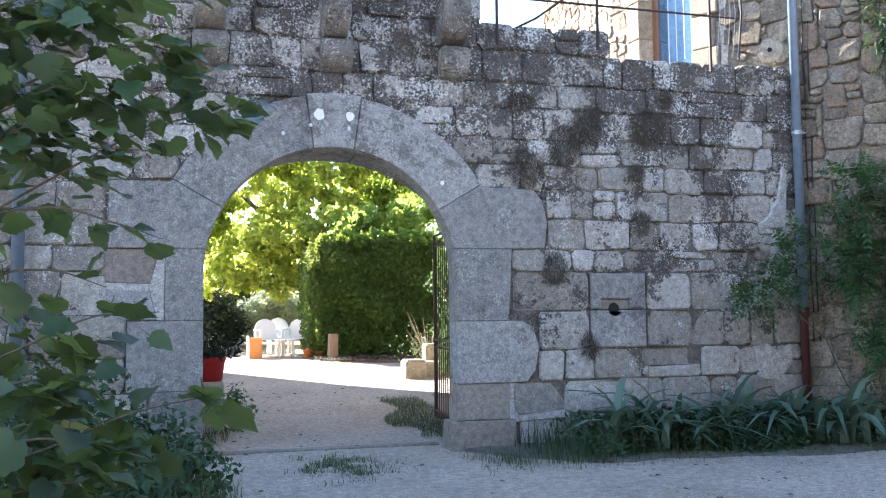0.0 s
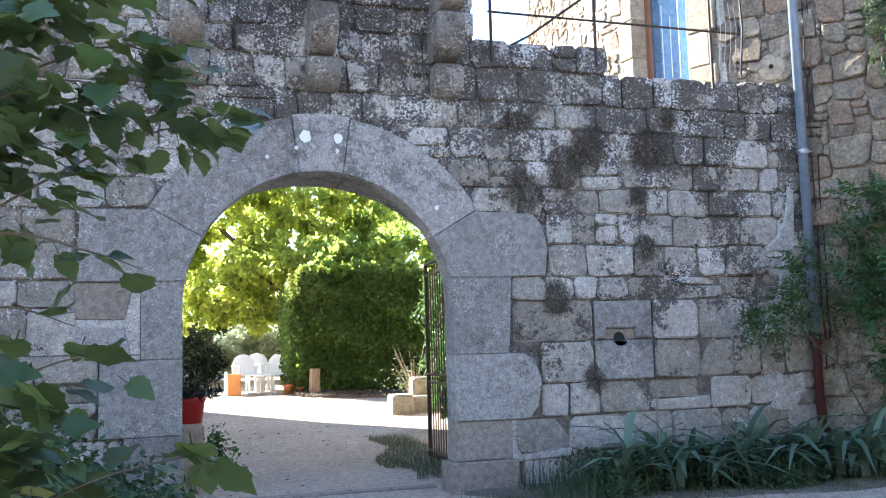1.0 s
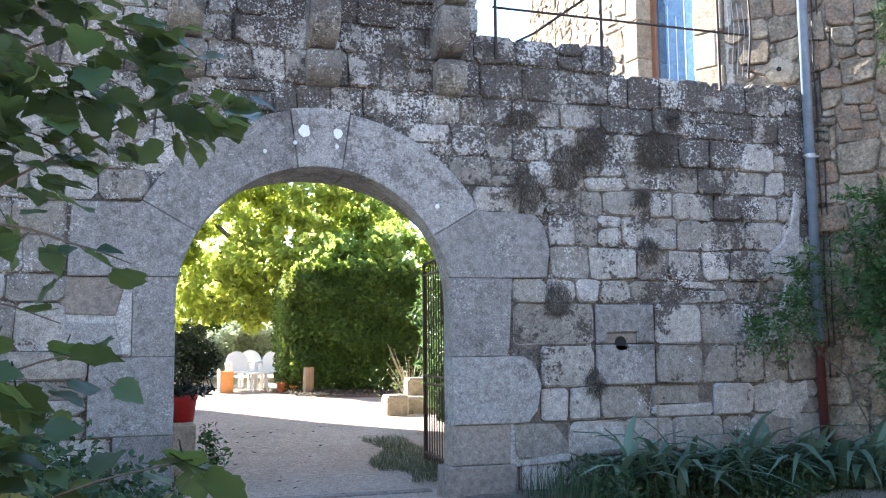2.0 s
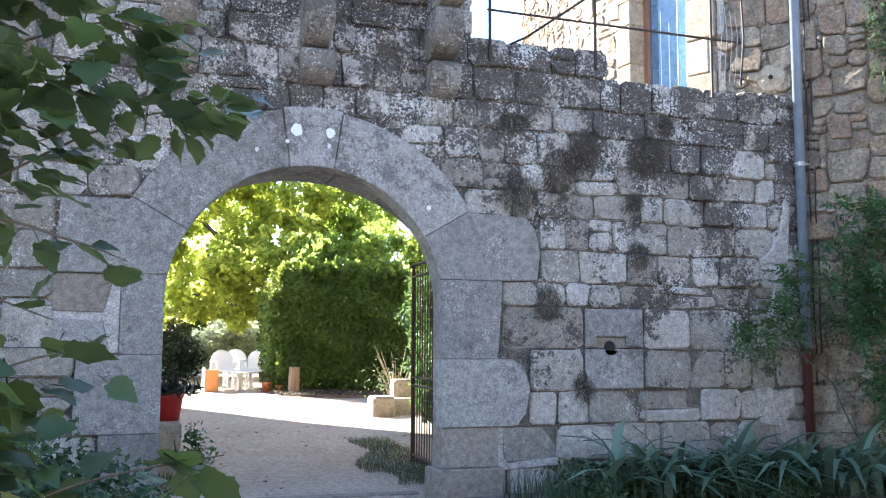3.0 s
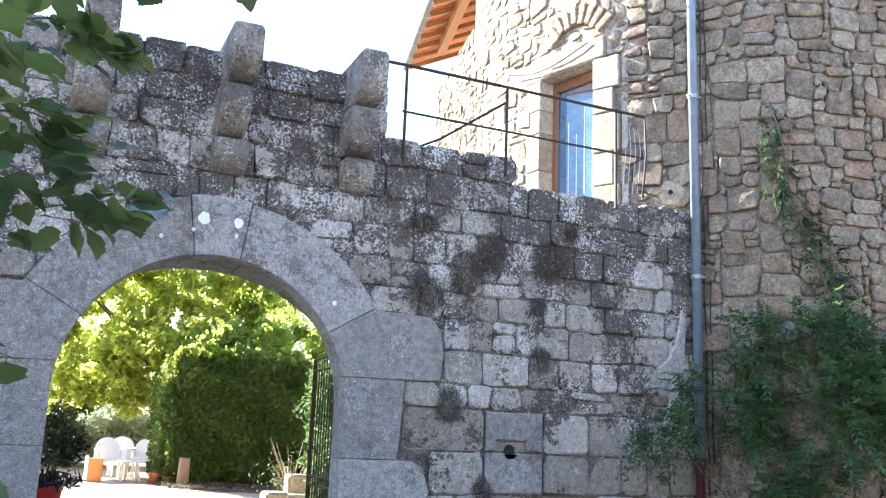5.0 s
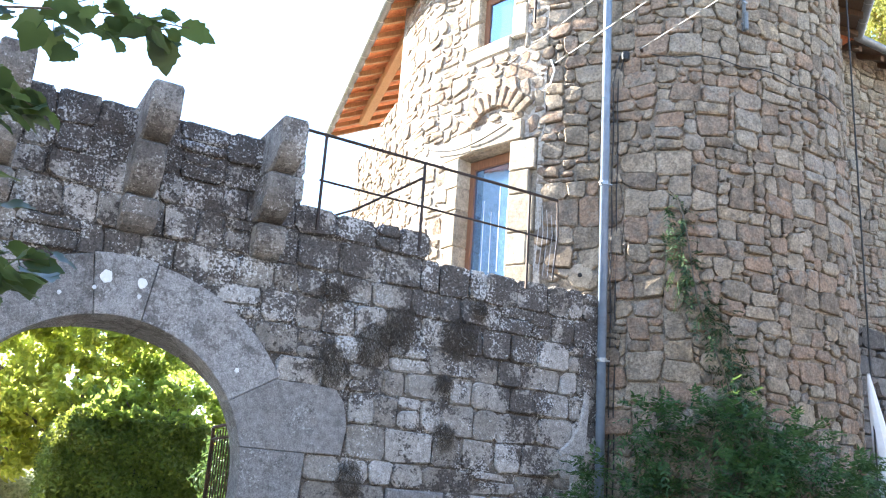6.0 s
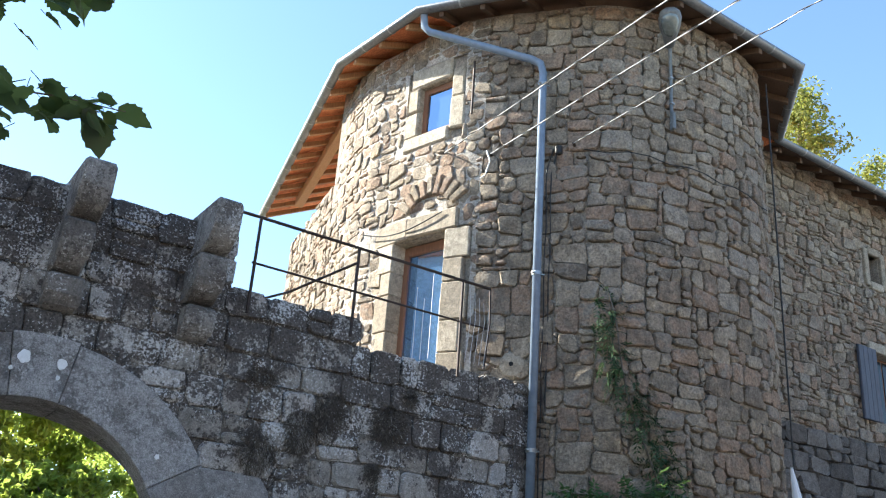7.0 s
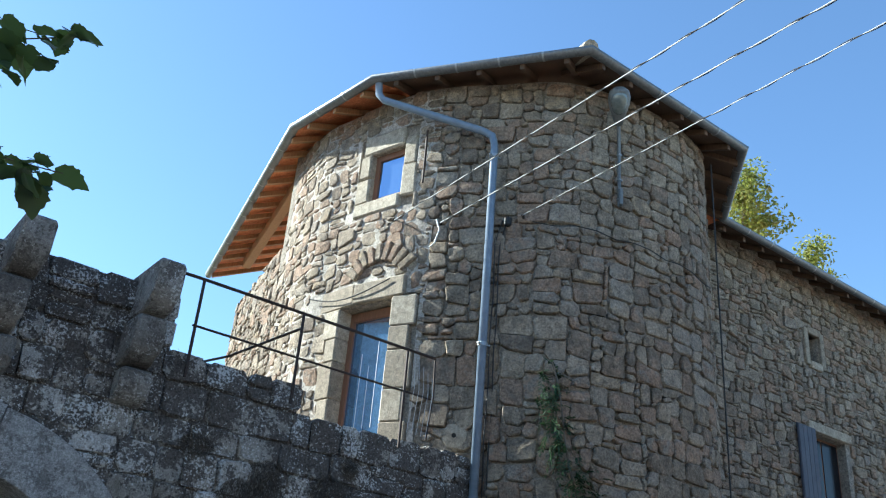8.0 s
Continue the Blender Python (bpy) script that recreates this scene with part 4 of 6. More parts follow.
for i in range(5):
    a, b = Vector(EV[i]), Vector(EV[i + 1])
    d = b - a
    inn = Vector((-d.y, d.x)).normalized()
    cnt = max(2, int(d.length / 0.55))
    for j in range(cnt):
        q = a + d * ((j + 0.5) / cnt)
        slope = 1.64 / max(2.6, (APX - a - d * 0.5).dot(inn))
        ln = 3.2 if i == 0 else 0.85
        m = Matrix(((d.normalized().x, inn.x, 0, q.x), (d.normalized().y, inn.y, 0, q.y), (0, slope, 1, EAVE + 0.01), (0, 0, 0, 1)))
        # Sunny eaves keep the lighter wood, shaded ones get the darkened copy.
        part("rafter", G().box(-0.04, 0.04, 0.0, ln, -0.13, -0.024, 0.006, m), RAFTER if i < 2 else SHADED_RAFTER, tower)
pa, pb = Vector(EV[1]), Vector(EV[0])
pd = (pb - pa).normalized()
pin = Vector((pd.y, -pd.x))
q0, q1 = pa + pd * 0.5 + pin * 0.58, pa + pd * 6.0 + pin * 0.58
part("purlin", G().box(-0.09, 0.09, 0, (q1 - q0).length, -0.32, -0.1, 0.01, Matrix(((pin.x, pd.x, 0, q0.x), (pin.y, pd.y, 0, q0.y), (0, 0, 1, EAVE + 0.24), (0, 0, 0, 1)))), RAFTER, tower, "heavy pine purlin under the eave")

# ---- wing of the house ----
wing_line = Line([Vector((11.9, 10.5)), Vector((30.0, 10.5))])
wing = thing("wing_house", (18, 13, 0), "long rubble stone wing with a shuttered window", "house")
W1, W2 = (4.42, 4.82, 8.6, 9.2), (4.25, 5.45, 5.75, 7.1)
wing_wall = part("wall", wall_shell(wing_line, [0, 4, 8, 13, 18.1], [-0.4, 3, 6, 10.6], [W1, W2], 0.5, 0.05), RUBBLE_MORTAR, wing)
WING_STONES = rubble(0.1, 12, 5.1, 10.4, 0.07, lambda s, z: (2, 5, 1, 3), [(4.25, 5.0, 8.42, 9.38), (4.1, 5.6, 5.6, 7.3)], 9)
DARK_COURSES = courses(0.1, 12, 1.5, 5.25, (0.14, 0.34), (0.2, 0.6), [], 10, 0.06)
block(wing_line, 4.27, 4.41, 8.5, 9.3, 0.02, 0.2, TRIM_STONE, wing, "window_jamb_stone")
block(wing_line, 4.83, 4.97, 8.5, 9.3, 0.02, 0.2, TRIM_STONE, wing, "window_jamb_stone")
block(wing_line, 4.415, 4.825, 9.2, 9.36, 0.02, 0.2, TRIM_STONE, wing, "window_lintel")
block(wing_line, 4.415, 4.825, 8.44, 8.6, 0.03, 0.2, TRIM_STONE, wing, "window_sill")
for (a, b, c, d), lab in ((W1, "small dark window"), (W2, "dark window beside blue-grey shutters")):
    w = part("window", G().box(a, b, 0.24, 0.3, c, d, 0, wing_line.m(0, 0)), OLD_OAK, wing, lab)
    k = (a + b) / 2
    for u0, u1 in ((a + 0.05, k - 0.025), (k + 0.025, b - 0.05)):
        part("pane", G().box(u0, u1, 0.225, 0.237, c + 0.05, d - 0.05, 0, wing_line.m(0, 0)), DARK_GLASS, w)
block(wing_line, 4.1, 5.6, 7.11, 7.3, 0.02, 0.25, TRIM_STONE, wing, "window_lintel")
shutter = part("shutter", G().box(3.62, 4.2, -0.075, -0.035, 5.7, 7.12, 0.004, wing_line.m(0, 0)), SHUTTER, wing, "blue-grey boarded shutter folded back")
for k in range(4):
    part("board", G().box(3.63 + k * 0.142, 3.765 + k * 0.142, -0.087, -0.075, 5.71, 7.11, 0.004, wing_line.m(0, 0)), SHUTTER, shutter)
wing_roof = part("roof", slab([(12.85, 10.0, EAVE + 0.02), (30, 10.15, EAVE + 0.02), (30, 14.6, 12.4), (12.4, 14.6, 12.4)], 0.09), TILE, wing, "low terracotta tiled roof")
# Boards coloured for eave shade hide the orange underside along the wing.
part("soffit", slab([(12.9, 10.02, EAVE + 0.0), (30, 10.17, EAVE + 0.0), (30, 11.6, EAVE + 0.72), (12.8, 11.6, EAVE + 0.72)], 0.012), SHADED_RAFTER, wing_roof)
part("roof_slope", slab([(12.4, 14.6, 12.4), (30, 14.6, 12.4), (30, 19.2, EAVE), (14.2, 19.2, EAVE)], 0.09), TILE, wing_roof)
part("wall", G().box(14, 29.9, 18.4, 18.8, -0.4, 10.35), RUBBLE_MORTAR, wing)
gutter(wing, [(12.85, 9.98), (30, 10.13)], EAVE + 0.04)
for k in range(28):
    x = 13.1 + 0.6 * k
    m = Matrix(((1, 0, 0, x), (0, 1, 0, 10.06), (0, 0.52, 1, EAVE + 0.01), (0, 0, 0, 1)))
    part("rafter", G().box(-0.04, 0.04, 0.0, 0.8, -0.13, -0.024, 0.006, m), SHADED_RAFTER, wing)

# unseen house block added on the yard's west side to shade yard and tree
shade_house = thing("unseen_shade_house", (-5, 16, 0), "unseen plain plastered house added to shade the yard", "house")
part("wall", G().box(-14, -1.1, 10.75, 20.7, -0.4, 9.95), PLASTER, shade_house)
part("roof", G().hull([(x, y, 9.95) for x in (-14.3, -1.0) for y in (10.65, 20.9)] + [(x, 15.8, 11.8) for x in (-14.3, -1.0)]), TILE, shade_house)

# plain unseen wall added behind the way to cut the sky light
tagged(part("wall_across_track", G().box(-16, 26, -7.4, -7.0, -0.4, 9.5), DARK_RUBBLE), "unseen plain dark wall added to dim the sky light", "wall", kind="structure")

# ---- pipes, lamp, cables ----
pipe = thing("drainpipe", (7.03, 9.6, 0.1), "blue-grey downpipe with a red-brown iron foot beside the tower", "drainpipe")
top = [(5.74, 10.92, 10.3), (5.76, 10.9, 10.05), (5.82, 10.84, 9.95), (6.9, 9.72, 9.36), (7.0, 9.63, 9.28), (7.03, 9.6, 9.12), (7.03, 9.6, 1.6)]
part("pipe", G().tube(top, 0.057, 12), BLUE_PIPE, pipe, smooth=True)
part("iron_foot", G().tube([(7.03, 9.6, 1.62), (7.03, 9.6, 1.5), (7.03, 9.6, 1.49), (7.04, 9.6, 0.1)], [0.068, 0.068, 0.05, 0.05], 12), RED_PIPE, pipe, "red-brown cast iron foot", True)
for z in (3.72, 6.02, 8.9):
    part("collar", G().tube([(7.03, 9.6, z), (7.03, 9.6, z + 0.05)], 0.068, 12), GALV, pipe)
    part("clip", G().box(6.93, 7.13, 9.56, 9.6, z + 0.015, z + 0.035, 0.003), GALV, pipe)
left_pipe = thing("drainpipe", (-1.72, 9.6, 0.1), "blue-grey downpipe behind the broad-leaved tree", "drainpipe")
part("pipe", G().tube([(-1.72, 9.6, 5.2), (-1.72, 9.6, 0.1)], 0.06, 12), BLUE_PIPE, left_pipe, smooth=True)

lamp = thing("street_lamp", (8.42, 8.45, 8.3), "grey street lamp on a bracket on the tower wall", "street lamp")
part("pole", G().tube([(8.42, 8.47, 8.2), (8.41, 8.46, 9.0), (8.39, 8.44, 9.42), (8.3, 8.36, 9.54)], 0.026, 8), LAMP_GREY, lamp, smooth=True)
part("bracket", G().box(8.4, 8.44, 8.46, 8.6, 8.38, 8.46, 0.01), LAMP_GREY, lamp)
for z in (8.3, 8.62, 9.05):
    part("strap", G().box(8.385, 8.455, 8.43, 8.53, z, z + 0.025, 0.004), GALV, lamp)
part("driver_box", G().box(8.38, 8.44, 8.4, 8.46, 8.2, 8.48, 0.015), LAMP_GREY, lamp)
HA, HB = Vector((8.33, 8.39, 9.5)), Vector((7.98, 8.05, 9.84))
hd = (HB - HA).normalized()
hs = hd.cross(Vector((0, 0, 1))).normalized()
hu = hs.cross(hd)
hm = Matrix(((hs.x, hu.x, hd.x, HA.x), (hs.y, hu.y, hd.y, HA.y), (hs.z, hu.z, hd.z, HA.z), (0, 0, 0, 1)))
part("head", G().lathe([(0.03, 0.0), (0.06, 0.02), (0.1, 0.16), (0.15, 0.32), (0.165, 0.45), (0.14, 0.55), (0.07, 0.6)], 18, hm @ Matrix.Diagonal((1, 0.55, 1, 1))), LAMP_GREY, lamp, "tapered grey lamp head", True)
part("bowl", G().lathe([(0.03, 0.2), (0.09, 0.25), (0.125, 0.36), (0.13, 0.45), (0.1, 0.52), (0.03, 0.55)], 18, hm @ Matrix.Translation((0, -0.055, 0)) @ Matrix.Diagonal((0.95, 0.6, 1, 1))), LAMP_GLASS, lamp, "clear lamp bowl", True)
lamp.location += Vector((0.21, 0.19, 0.175))


def sag(a, b, d, n=14):
    a, b = Vector(a), Vector(b)
    return [a + (b - a) * (i / n) + Vector((0, 0, -4 * d * (i / n) * (1 - i / n))) for i in range(n + 1)]


utility_pole = thing("utility_pole", (5.2, -5.8, 0.1), "weathered wooden pole carrying the service cables", "pole")
part("shaft", G().tube([(5.2, -5.8, -0.3), (5.2, -5.8, 8.6)], [0.14, 0.1], 10), BARK, utility_pole)
ENDS = (((6.3, 10.93, 8.1), (5.06, 4.09, 7.07)), ((6.66, 10.27, 7.95), (5.46, 3.56, 6.97)), ((7.36, 9.3, 7.98), (5.74, 3.34, 6.77)))
for i, (a, b) in enumerate(ENDS):
    a, b = Vector(a), Vector(b)
    cable = thing("service_cable", a, "pale overhead service cable from the tower", "cable", "overhead cables")
    far = a + (b - a) * (2.3 if i else 2.2)
    line = sag(a, far, 0.0, 160)
    part("strand", G().tube(line[::16], 0.0062 if i < 2 else 0.0042, 6), WHITE_CABLE, cable)
    twist = [q + Vector((0.012 * math.cos(k * 0.9), 0, 0.012 * math.sin(k * 0.9))) for k, q in enumerate(line)]
    part("strand", G().tube(twist, 0.0045, 5), CABLE, cable, "thin black strand wound round the pale one")
    part("anchor", G().tube([a + Vector((0.12, 0.1, 0.02)), a], 0.02, 6), IRON, cable)
wall_cable = thing("wall_cable", (7.15, 9.55, 1), "thin black cables run along the tower", "cable")
for dx, ph in ((0.0, 0.0), (0.045, 1.3)):
    part("riser", G().tube([(7.19 + dx + 0.012 * math.sin(k * 1.9 + ph), 9.645 - dx, 1.2 + 0.4 * k) for k in range(17)] + [(7.24 + dx, 9.58 - dx, 7.95)], 0.009, 6), CABLE, wall_cable)
part("junction", G().box(7.24, 7.33, 9.47, 9.56, 7.86, 8.0, 0.02), CABLE, wall_cable, "small black cable junction")
part("run", G().tube([tower_line.m(8.9 + 0.3 * k, 7.9 - 0.012 * k - 0.05 * (k % 3 == 1), 0.05).translation for k in range(12)], 0.008, 5), CABLE, wall_cable)
part("loop", G().tube([tower_line.m(5.3 + 0.2 * k, 7.12 - 0.16 * math.sin(math.pi * k / 8), 0.06).translation for k in range(9)], 0.01, 5), CABLE, wall_cable)
part("drop", G().tube([(10.78, 8.62, 10.0 - 0.5 * k) for k in range(0, 16)], 0.013, 6), CABLE, wall_cable)
part("tail", G().tube([tower_line.m(7.55, 7.95, 0.1).translation, tower_line.m(7.62, 7.75, 0.16).translation, tower_line.m(7.56, 7.55, 0.14).translation, tower_line.m(7.48, 7.52, 0.1).translation], 0.012, 6), WHITE_CABLE, wall_cable)
ring = thing("wall_ring", (6.94, 9.96, 4.87), "round pale mortar patch with an iron eye", "wall fixing")
part("patch", G().lathe([(0.2, -0.05), (0.16, 0.0), (0.09, 0.012), (0.04, 0.014)], 9, tower_line.m(8.0, 4.87, 0.0) @ pose(0, 0, 0, 90, 0, 0)), TRIM_STONE, ring)
part("eye", G().lathe([(0.03, 0), (0.03, 0.02)], 8, tower_line.m(8.0, 4.87, 0.008) @ pose(0, 0, 0, 90, 0, 0)), HOLE_DARK, ring)

# ---- terrace railing ----
railing = thing("railing", (4.8, 9.66, 4.6), "thin rusty iron railing on the garden wall", "railing")
RY = 9.64
for x, zf in ((3.2, 4.6), (4.43, 4.62), (5.9, 4.45)):
    part("post", G().box(x - 0.014, x + 0.014, RY - 0.014, RY + 0.014, zf, 5.68, 0.003), IRON, railing)
part("rail", G().tube([(2.85, RY, 5.69), (3.2, RY, 5.69), (6.32, RY, 5.66)], 0.018, 6), IRON, railing)
part("rail", G().tube([(3.17, RY, 5.16), (6.3, RY, 5.13)], 0.013, 6), IRON, railing)
part("end_post", G().tube([(6.32, RY, 5.66), (6.34, RY, 5.2), (6.28, RY, 4.62)], 0.012, 6), IRON, railing)
part("back_rail", G().tube([(4.43, RY, 5.5), (4.2, 11.0, 5.42), (3.75, 13.2, 5.5), (3.7, 13.3, 5.2)], 0.016, 6), IRON, railing)
for k in range(5):
    x = 6.02 + 0.07 * k
    part("wire_strand", G().tube([(x, RY, 5.6 - 0.05 * k), (x + 0.02, RY - 0.01, 5.2), (x - 0.03, RY, 4.65)], 0.004, 4), WHITE_CABLE, railing)

# ---- iron gate leaf, standing open ----
gate = thing("iron_gate", (2.74, 10.55, 0.25), "rusty wrought-iron gate leaf standing open inwards", "gate")
ga, gb = Vector((2.97, 10.25, 0)), Vector((3.0, 11.8, 0))
gd = gb - ga
for k in range(15):
    q = ga + gd * (k / 14)
    h = 2.62 if k in (0, 14) else 2.5 + 0.12 * math.sin(math.pi * k / 14)
    part("stile" if k in (0, 14) else "bar", G().tube([(q.x, q.y, 0.24), (q.x, q.y, h)], 0.02 if k in (0, 14) else 0.009, 6), RUST, gate)
for z in (0.32, 1.15, 1.25, 2.48):
    part("rail", G().tube([(ga.x, ga.y, z), (gb.x, gb.y, z)], 0.016, 6), RUST, gate)
part("brace", G().tube([(ga.x, ga.y, 2.62), (gb.x, gb.y, 2.62)], 0.018, 6), RUST, gate)

# ---- broad-leaved tree beside the track ----
def broad_leaf(seed, size):
    """A heart-shaped toothed leaf, stalk at the origin, tip along +y, folded along the midrib and cupped."""
    r = random.Random(seed)
    half = [(0.0, -0.02), (0.17, -0.11), (0.3, -0.04), (0.44, 0.08), (0.42, 0.16), (0.52, 0.3), (0.46, 0.37), (0.5, 0.52), (0.4, 0.57), (0.36, 0.73), (0.25, 0.78), (0.14, 0.95), (0.0, 1.1)]
    n = len(half)
    curl, cup, wave = r.uniform(0.0, 0.55), r.uniform(0.05, 0.35), r.uniform(0, 6)
    v, f = [], []
    for s in (0, 1, -1):
        for k, (x, y) in enumerate(half):
            if s == 0:
                x, y = 0.0, 1.1 * k / (n - 1)
            wob = 1 + (r.uniform(-0.1, 0.08) if s else 0)
            zz = cup * abs(x) - curl * y * y * 0.4 + (0.05 * math.sin(y * 9 + wave + s) * abs(x) * 2)
            v.append((s * x * wob * size, y * size, zz * size))
    for o in (n, 2 * n):
        for k in range(n - 1):
            q = (k, k + 1, o + k + 1, o + k)
            f.append(q if o == n else q[::-1])
    g = G().add(v, f)
    g.tube([(0, -0.5 * size, 0.1 * size), (0, 0, 0)], 0.012 * size + 0.0008, 4)
    return g


LEAVES = [mesh_of("leaf", broad_leaf(40 + i, 0.085 + 0.016 * i), LEAF_BROAD, True) for i in range(5)]
OLD_LEAF = mesh_of("leaf", broad_leaf(51, 0.1), LEAF_YELLOW, True)
shrub = thing("broadleaf_tree", (-1.7, 4.9, 0.1), "leafy broad-leaved tree with large heart-shaped leaves beside the track", "tree")
BRANCHES = [
    [(-1.6, 4.9, 1.7), (-0.8, 4.75, 2.2), (-0.25, 4.65, 2.5), (0.24, 4.6, 2.62)],
    [(-1.6, 4.9, 2.3), (-0.8, 4.8, 2.75), (-0.3, 4.7, 2.92), (-0.05, 4.6, 2.78)],
    [(-1.6, 4.9, 2.9), (-0.7, 4.95, 3.25), (-0.2, 4.9, 3.42), (0.12, 4.85, 3.3)],
    [(-1.5, 4.95, 3.3), (-0.4, 5.0, 3.7), (0.25, 4.9, 3.85), (0.66, 4.8, 3.86)],
    [(-1.5, 5.0, 3.7), (-0.5, 5.0, 4.15), (0.15, 4.9, 4.4), (0.62, 4.8, 4.62)],
    [(-1.6, 4.8, 1.1), (-0.9, 4.6, 1.4), (-0.5, 4.5, 1.58), (-0.2, 4.4, 1.6)],
    [(-1.6, 4.7, 0.7), (-0.8, 4.5, 0.95), (-0.3, 4.4, 1.15), (0.16, 4.3, 1.24)],
    [(-1.6, 4.9, 1.9), (-0.8, 4.7, 2.1), (-0.4, 4.6, 2.02), (-0.2, 4.6, 1.95)],
    [(-1.6, 4.9, 1.4), (-1.0, 4.7, 1.75), (-0.7, 4.6, 1.8), (-0.45, 4.6, 1.72)],
    [(-1.6, 4.8, 0.9), (-1.1, 4.6, 1.2), (-0.75, 4.5, 1.3), (-0.45, 4.45, 1.32)],
    [(-1.6, 4.9, 2.1), (-1.1, 4.8, 2.6), (-0.75, 4.7, 2.7), (-0.4, 4.65, 2.62)],
    [(-1.6, 4.7, 0.5), (-1.0, 4.5, 0.75), (-0.6, 4.4, 0.85), (-0.3, 4.35, 0.85)],
    [(-1.6, 4.9, 2.5), (-1.2, 4.8, 2.9), (-0.85, 4.75, 3.05), (-0.55, 4.7, 3.05)],
    [(-1.6, 4.6, 0.6), (-0.9, 4.4, 1.0), (-0.55, 4.3, 1.05), (-0.2, 4.25, 0.95)],
    [(-1.6, 4.6, 0.3), (-0.8, 4.3, 0.6), (-0.4, 4.2, 0.7), (-0.08, 4.2, 0.75)],
    [(-1.6, 4.9, 2.2), (-0.9, 4.6, 2.55), (-0.5, 4.5, 2.7), (-0.18, 4.5, 2.6)],
    [(-1.6, 4.9, 2.8), (-0.9, 4.7, 3.1), (-0.5, 4.6, 3.15), (-0.22, 4.55, 3.1)],
    [(-1.6, 4.9, 2.1), (-1.0, 4.7, 2.4), (-0.75, 4.6, 2.48), (-0.45, 4.55, 2.4)],
    [(-1.6, 4.7, 0.4), (-1.1, 4.6, 0.5), (-0.7, 4.6, 0.5), (-0.35, 4.6, 0.45)],
]
part("trunk", G().tube([(-1.75, 4.95, 0.0), (-1.68, 4.93, 1.2), (-1.62, 4.92, 2.6), (-1.5, 5.0, 3.9)], [0.09, 0.075, 0.06, 0.035], 8), BARK, shrub)
r = random.Random(77)
joined = G()
count = 0
for bi, br in enumerate(BRANCHES):
    pts = smooth_line([Vector(p) for p in br], 6)
    part("branch", G().tube(pts, [0.009 - 0.0065 * i / (len(pts) - 1) for i in range(len(pts))], 5), BARK, shrub)
    dens = 64 if bi < 3 or bi in (10, 12) else (38 if bi in (3, 4) else 46)
    if bi in (7, 8):
        dens = 14
    if bi in (5, 6):
        dens = 34
    for k in range(dens):
        t = r.random() ** 0.8
        if bi in (3, 4):
            t = 0.5 + 0.5 * r.random()
        q = pts[min(len(pts) - 1, int(t * (len(pts) - 1)))]
        wide = (0.27 if bi not in (3, 4) else 0.2) * (1.05 - 0.75 * t)
        pos = q + Vector((r.gauss(0, wide * 0.6), r.gauss(0, wide * 0.8), r.gauss(0, wide * 0.55) - 0.03))
        m = Matrix.Translation(pos) @ Euler((r.gauss(-0.3, 0.35), r.gauss(0, 0.38), r.gauss(-1.2, 1.3)), "XYZ").to_matrix().to_4x4()
        if pos.z < 1.75:
            m = m @ Matrix.Scale(r.uniform(0.95, 1.4), 4)
        if count % 3 == 0 and count < 870:
            ob = new("leaf", OLD_LEAF if pos.z < 1.5 and pos.x < -0.55 and r.random() < 0.03 else LEAVES[r.randrange(5)])
            ob.parent = shrub
            ob.matrix_parent_inverse = shrub.matrix_world.inverted()
            ob.matrix_basis = m
        else:
            src = LEAVES[r.randrange(5)]
            joined.add([v.co for v in src.vertices], [tuple(p.vertices) for p in src.polygons], m)
        count += 1
for k in range(300):
    zz = r.choice((r.uniform(0.15, 1.4), r.uniform(0.15, 1.2), r.uniform(2.3, 3.6)))
    pos = Vector((-0.78 - abs(r.gauss(0, 0.3)) + (0.18 if zz < 1.3 else 0), r.uniform(4.5, 5.3), zz))
    src = LEAVES[r.randrange(5)]
    joined.add([v.co for v in src.vertices], [tuple(p.vertices) for p in src.polygons], Matrix.Translation(pos) @ Euler((r.gauss(-0.35, 0.4), r.gauss(0, 0.45), r.uniform(0, 6.3))).to_matrix().to_4x4())
tagged(part("leaf_rest", joined, LEAF_BROAD, shrub, "", True), kind="stuff")

# ---- creeper on the tower ----
creeper = thing("wisteria", (7.6, 9.0, 0.1), "green creeper with feathery leaves climbing the tower foot", "climbing plant")
VB = [(7.45, 9.05, 2.85, 0.5, 0.3, 0.45), (8.1, 8.55, 3.05, 0.6, 0.28, 0.45), (8.8, 8.25, 2.75, 0.7, 0.28, 0.45), (8.2, 8.35, 2.2, 0.9, 0.38, 0.6),
      (7.35, 9.05, 2.1, 0.5, 0.35, 0.4), (6.55, 9.4, 1.95, 0.42, 0.18, 0.2), (6.2, 9.42, 1.75, 0.3, 0.15, 0.12), (7.7, 8.75, 1.3, 0.6, 0.4, 0.5), (9.4, 8.05, 2.0, 0.7, 0.3, 0.6), (9.9, 8.1, 2.6, 0.5, 0.25, 0.3), (6.7, 9.4, 2.35, 0.25, 0.15, 0.25)]
SB = []
for k in range(11):
    t = k / 10
    q = tower_line.m(9.95 - 0.8 * t + 0.1 * math.sin(7 * t), 3.3 + 2.45 * t, 0.03).translation
    w = 0.42 - 0.18 * t
    SB.append((q.x, q.y, q.z, w, w * 0.16, 0.26))
vc, vn = blob_points(VB, 330, 5, 0.8)
fronds("foliage", vc, vn * 0.5 + np.array([-0.1, -0.5, 0.15]), 0.26, 5, 0.085, LEAF_VINE, creeper, seed=6)
ic, inn_ = blob_points([(x, y + 0.12, z, a * 0.8, b * 0.6, c * 0.8) for x, y, z, a, b, c in VB if x > 7.0], 240, 7, 0.9)
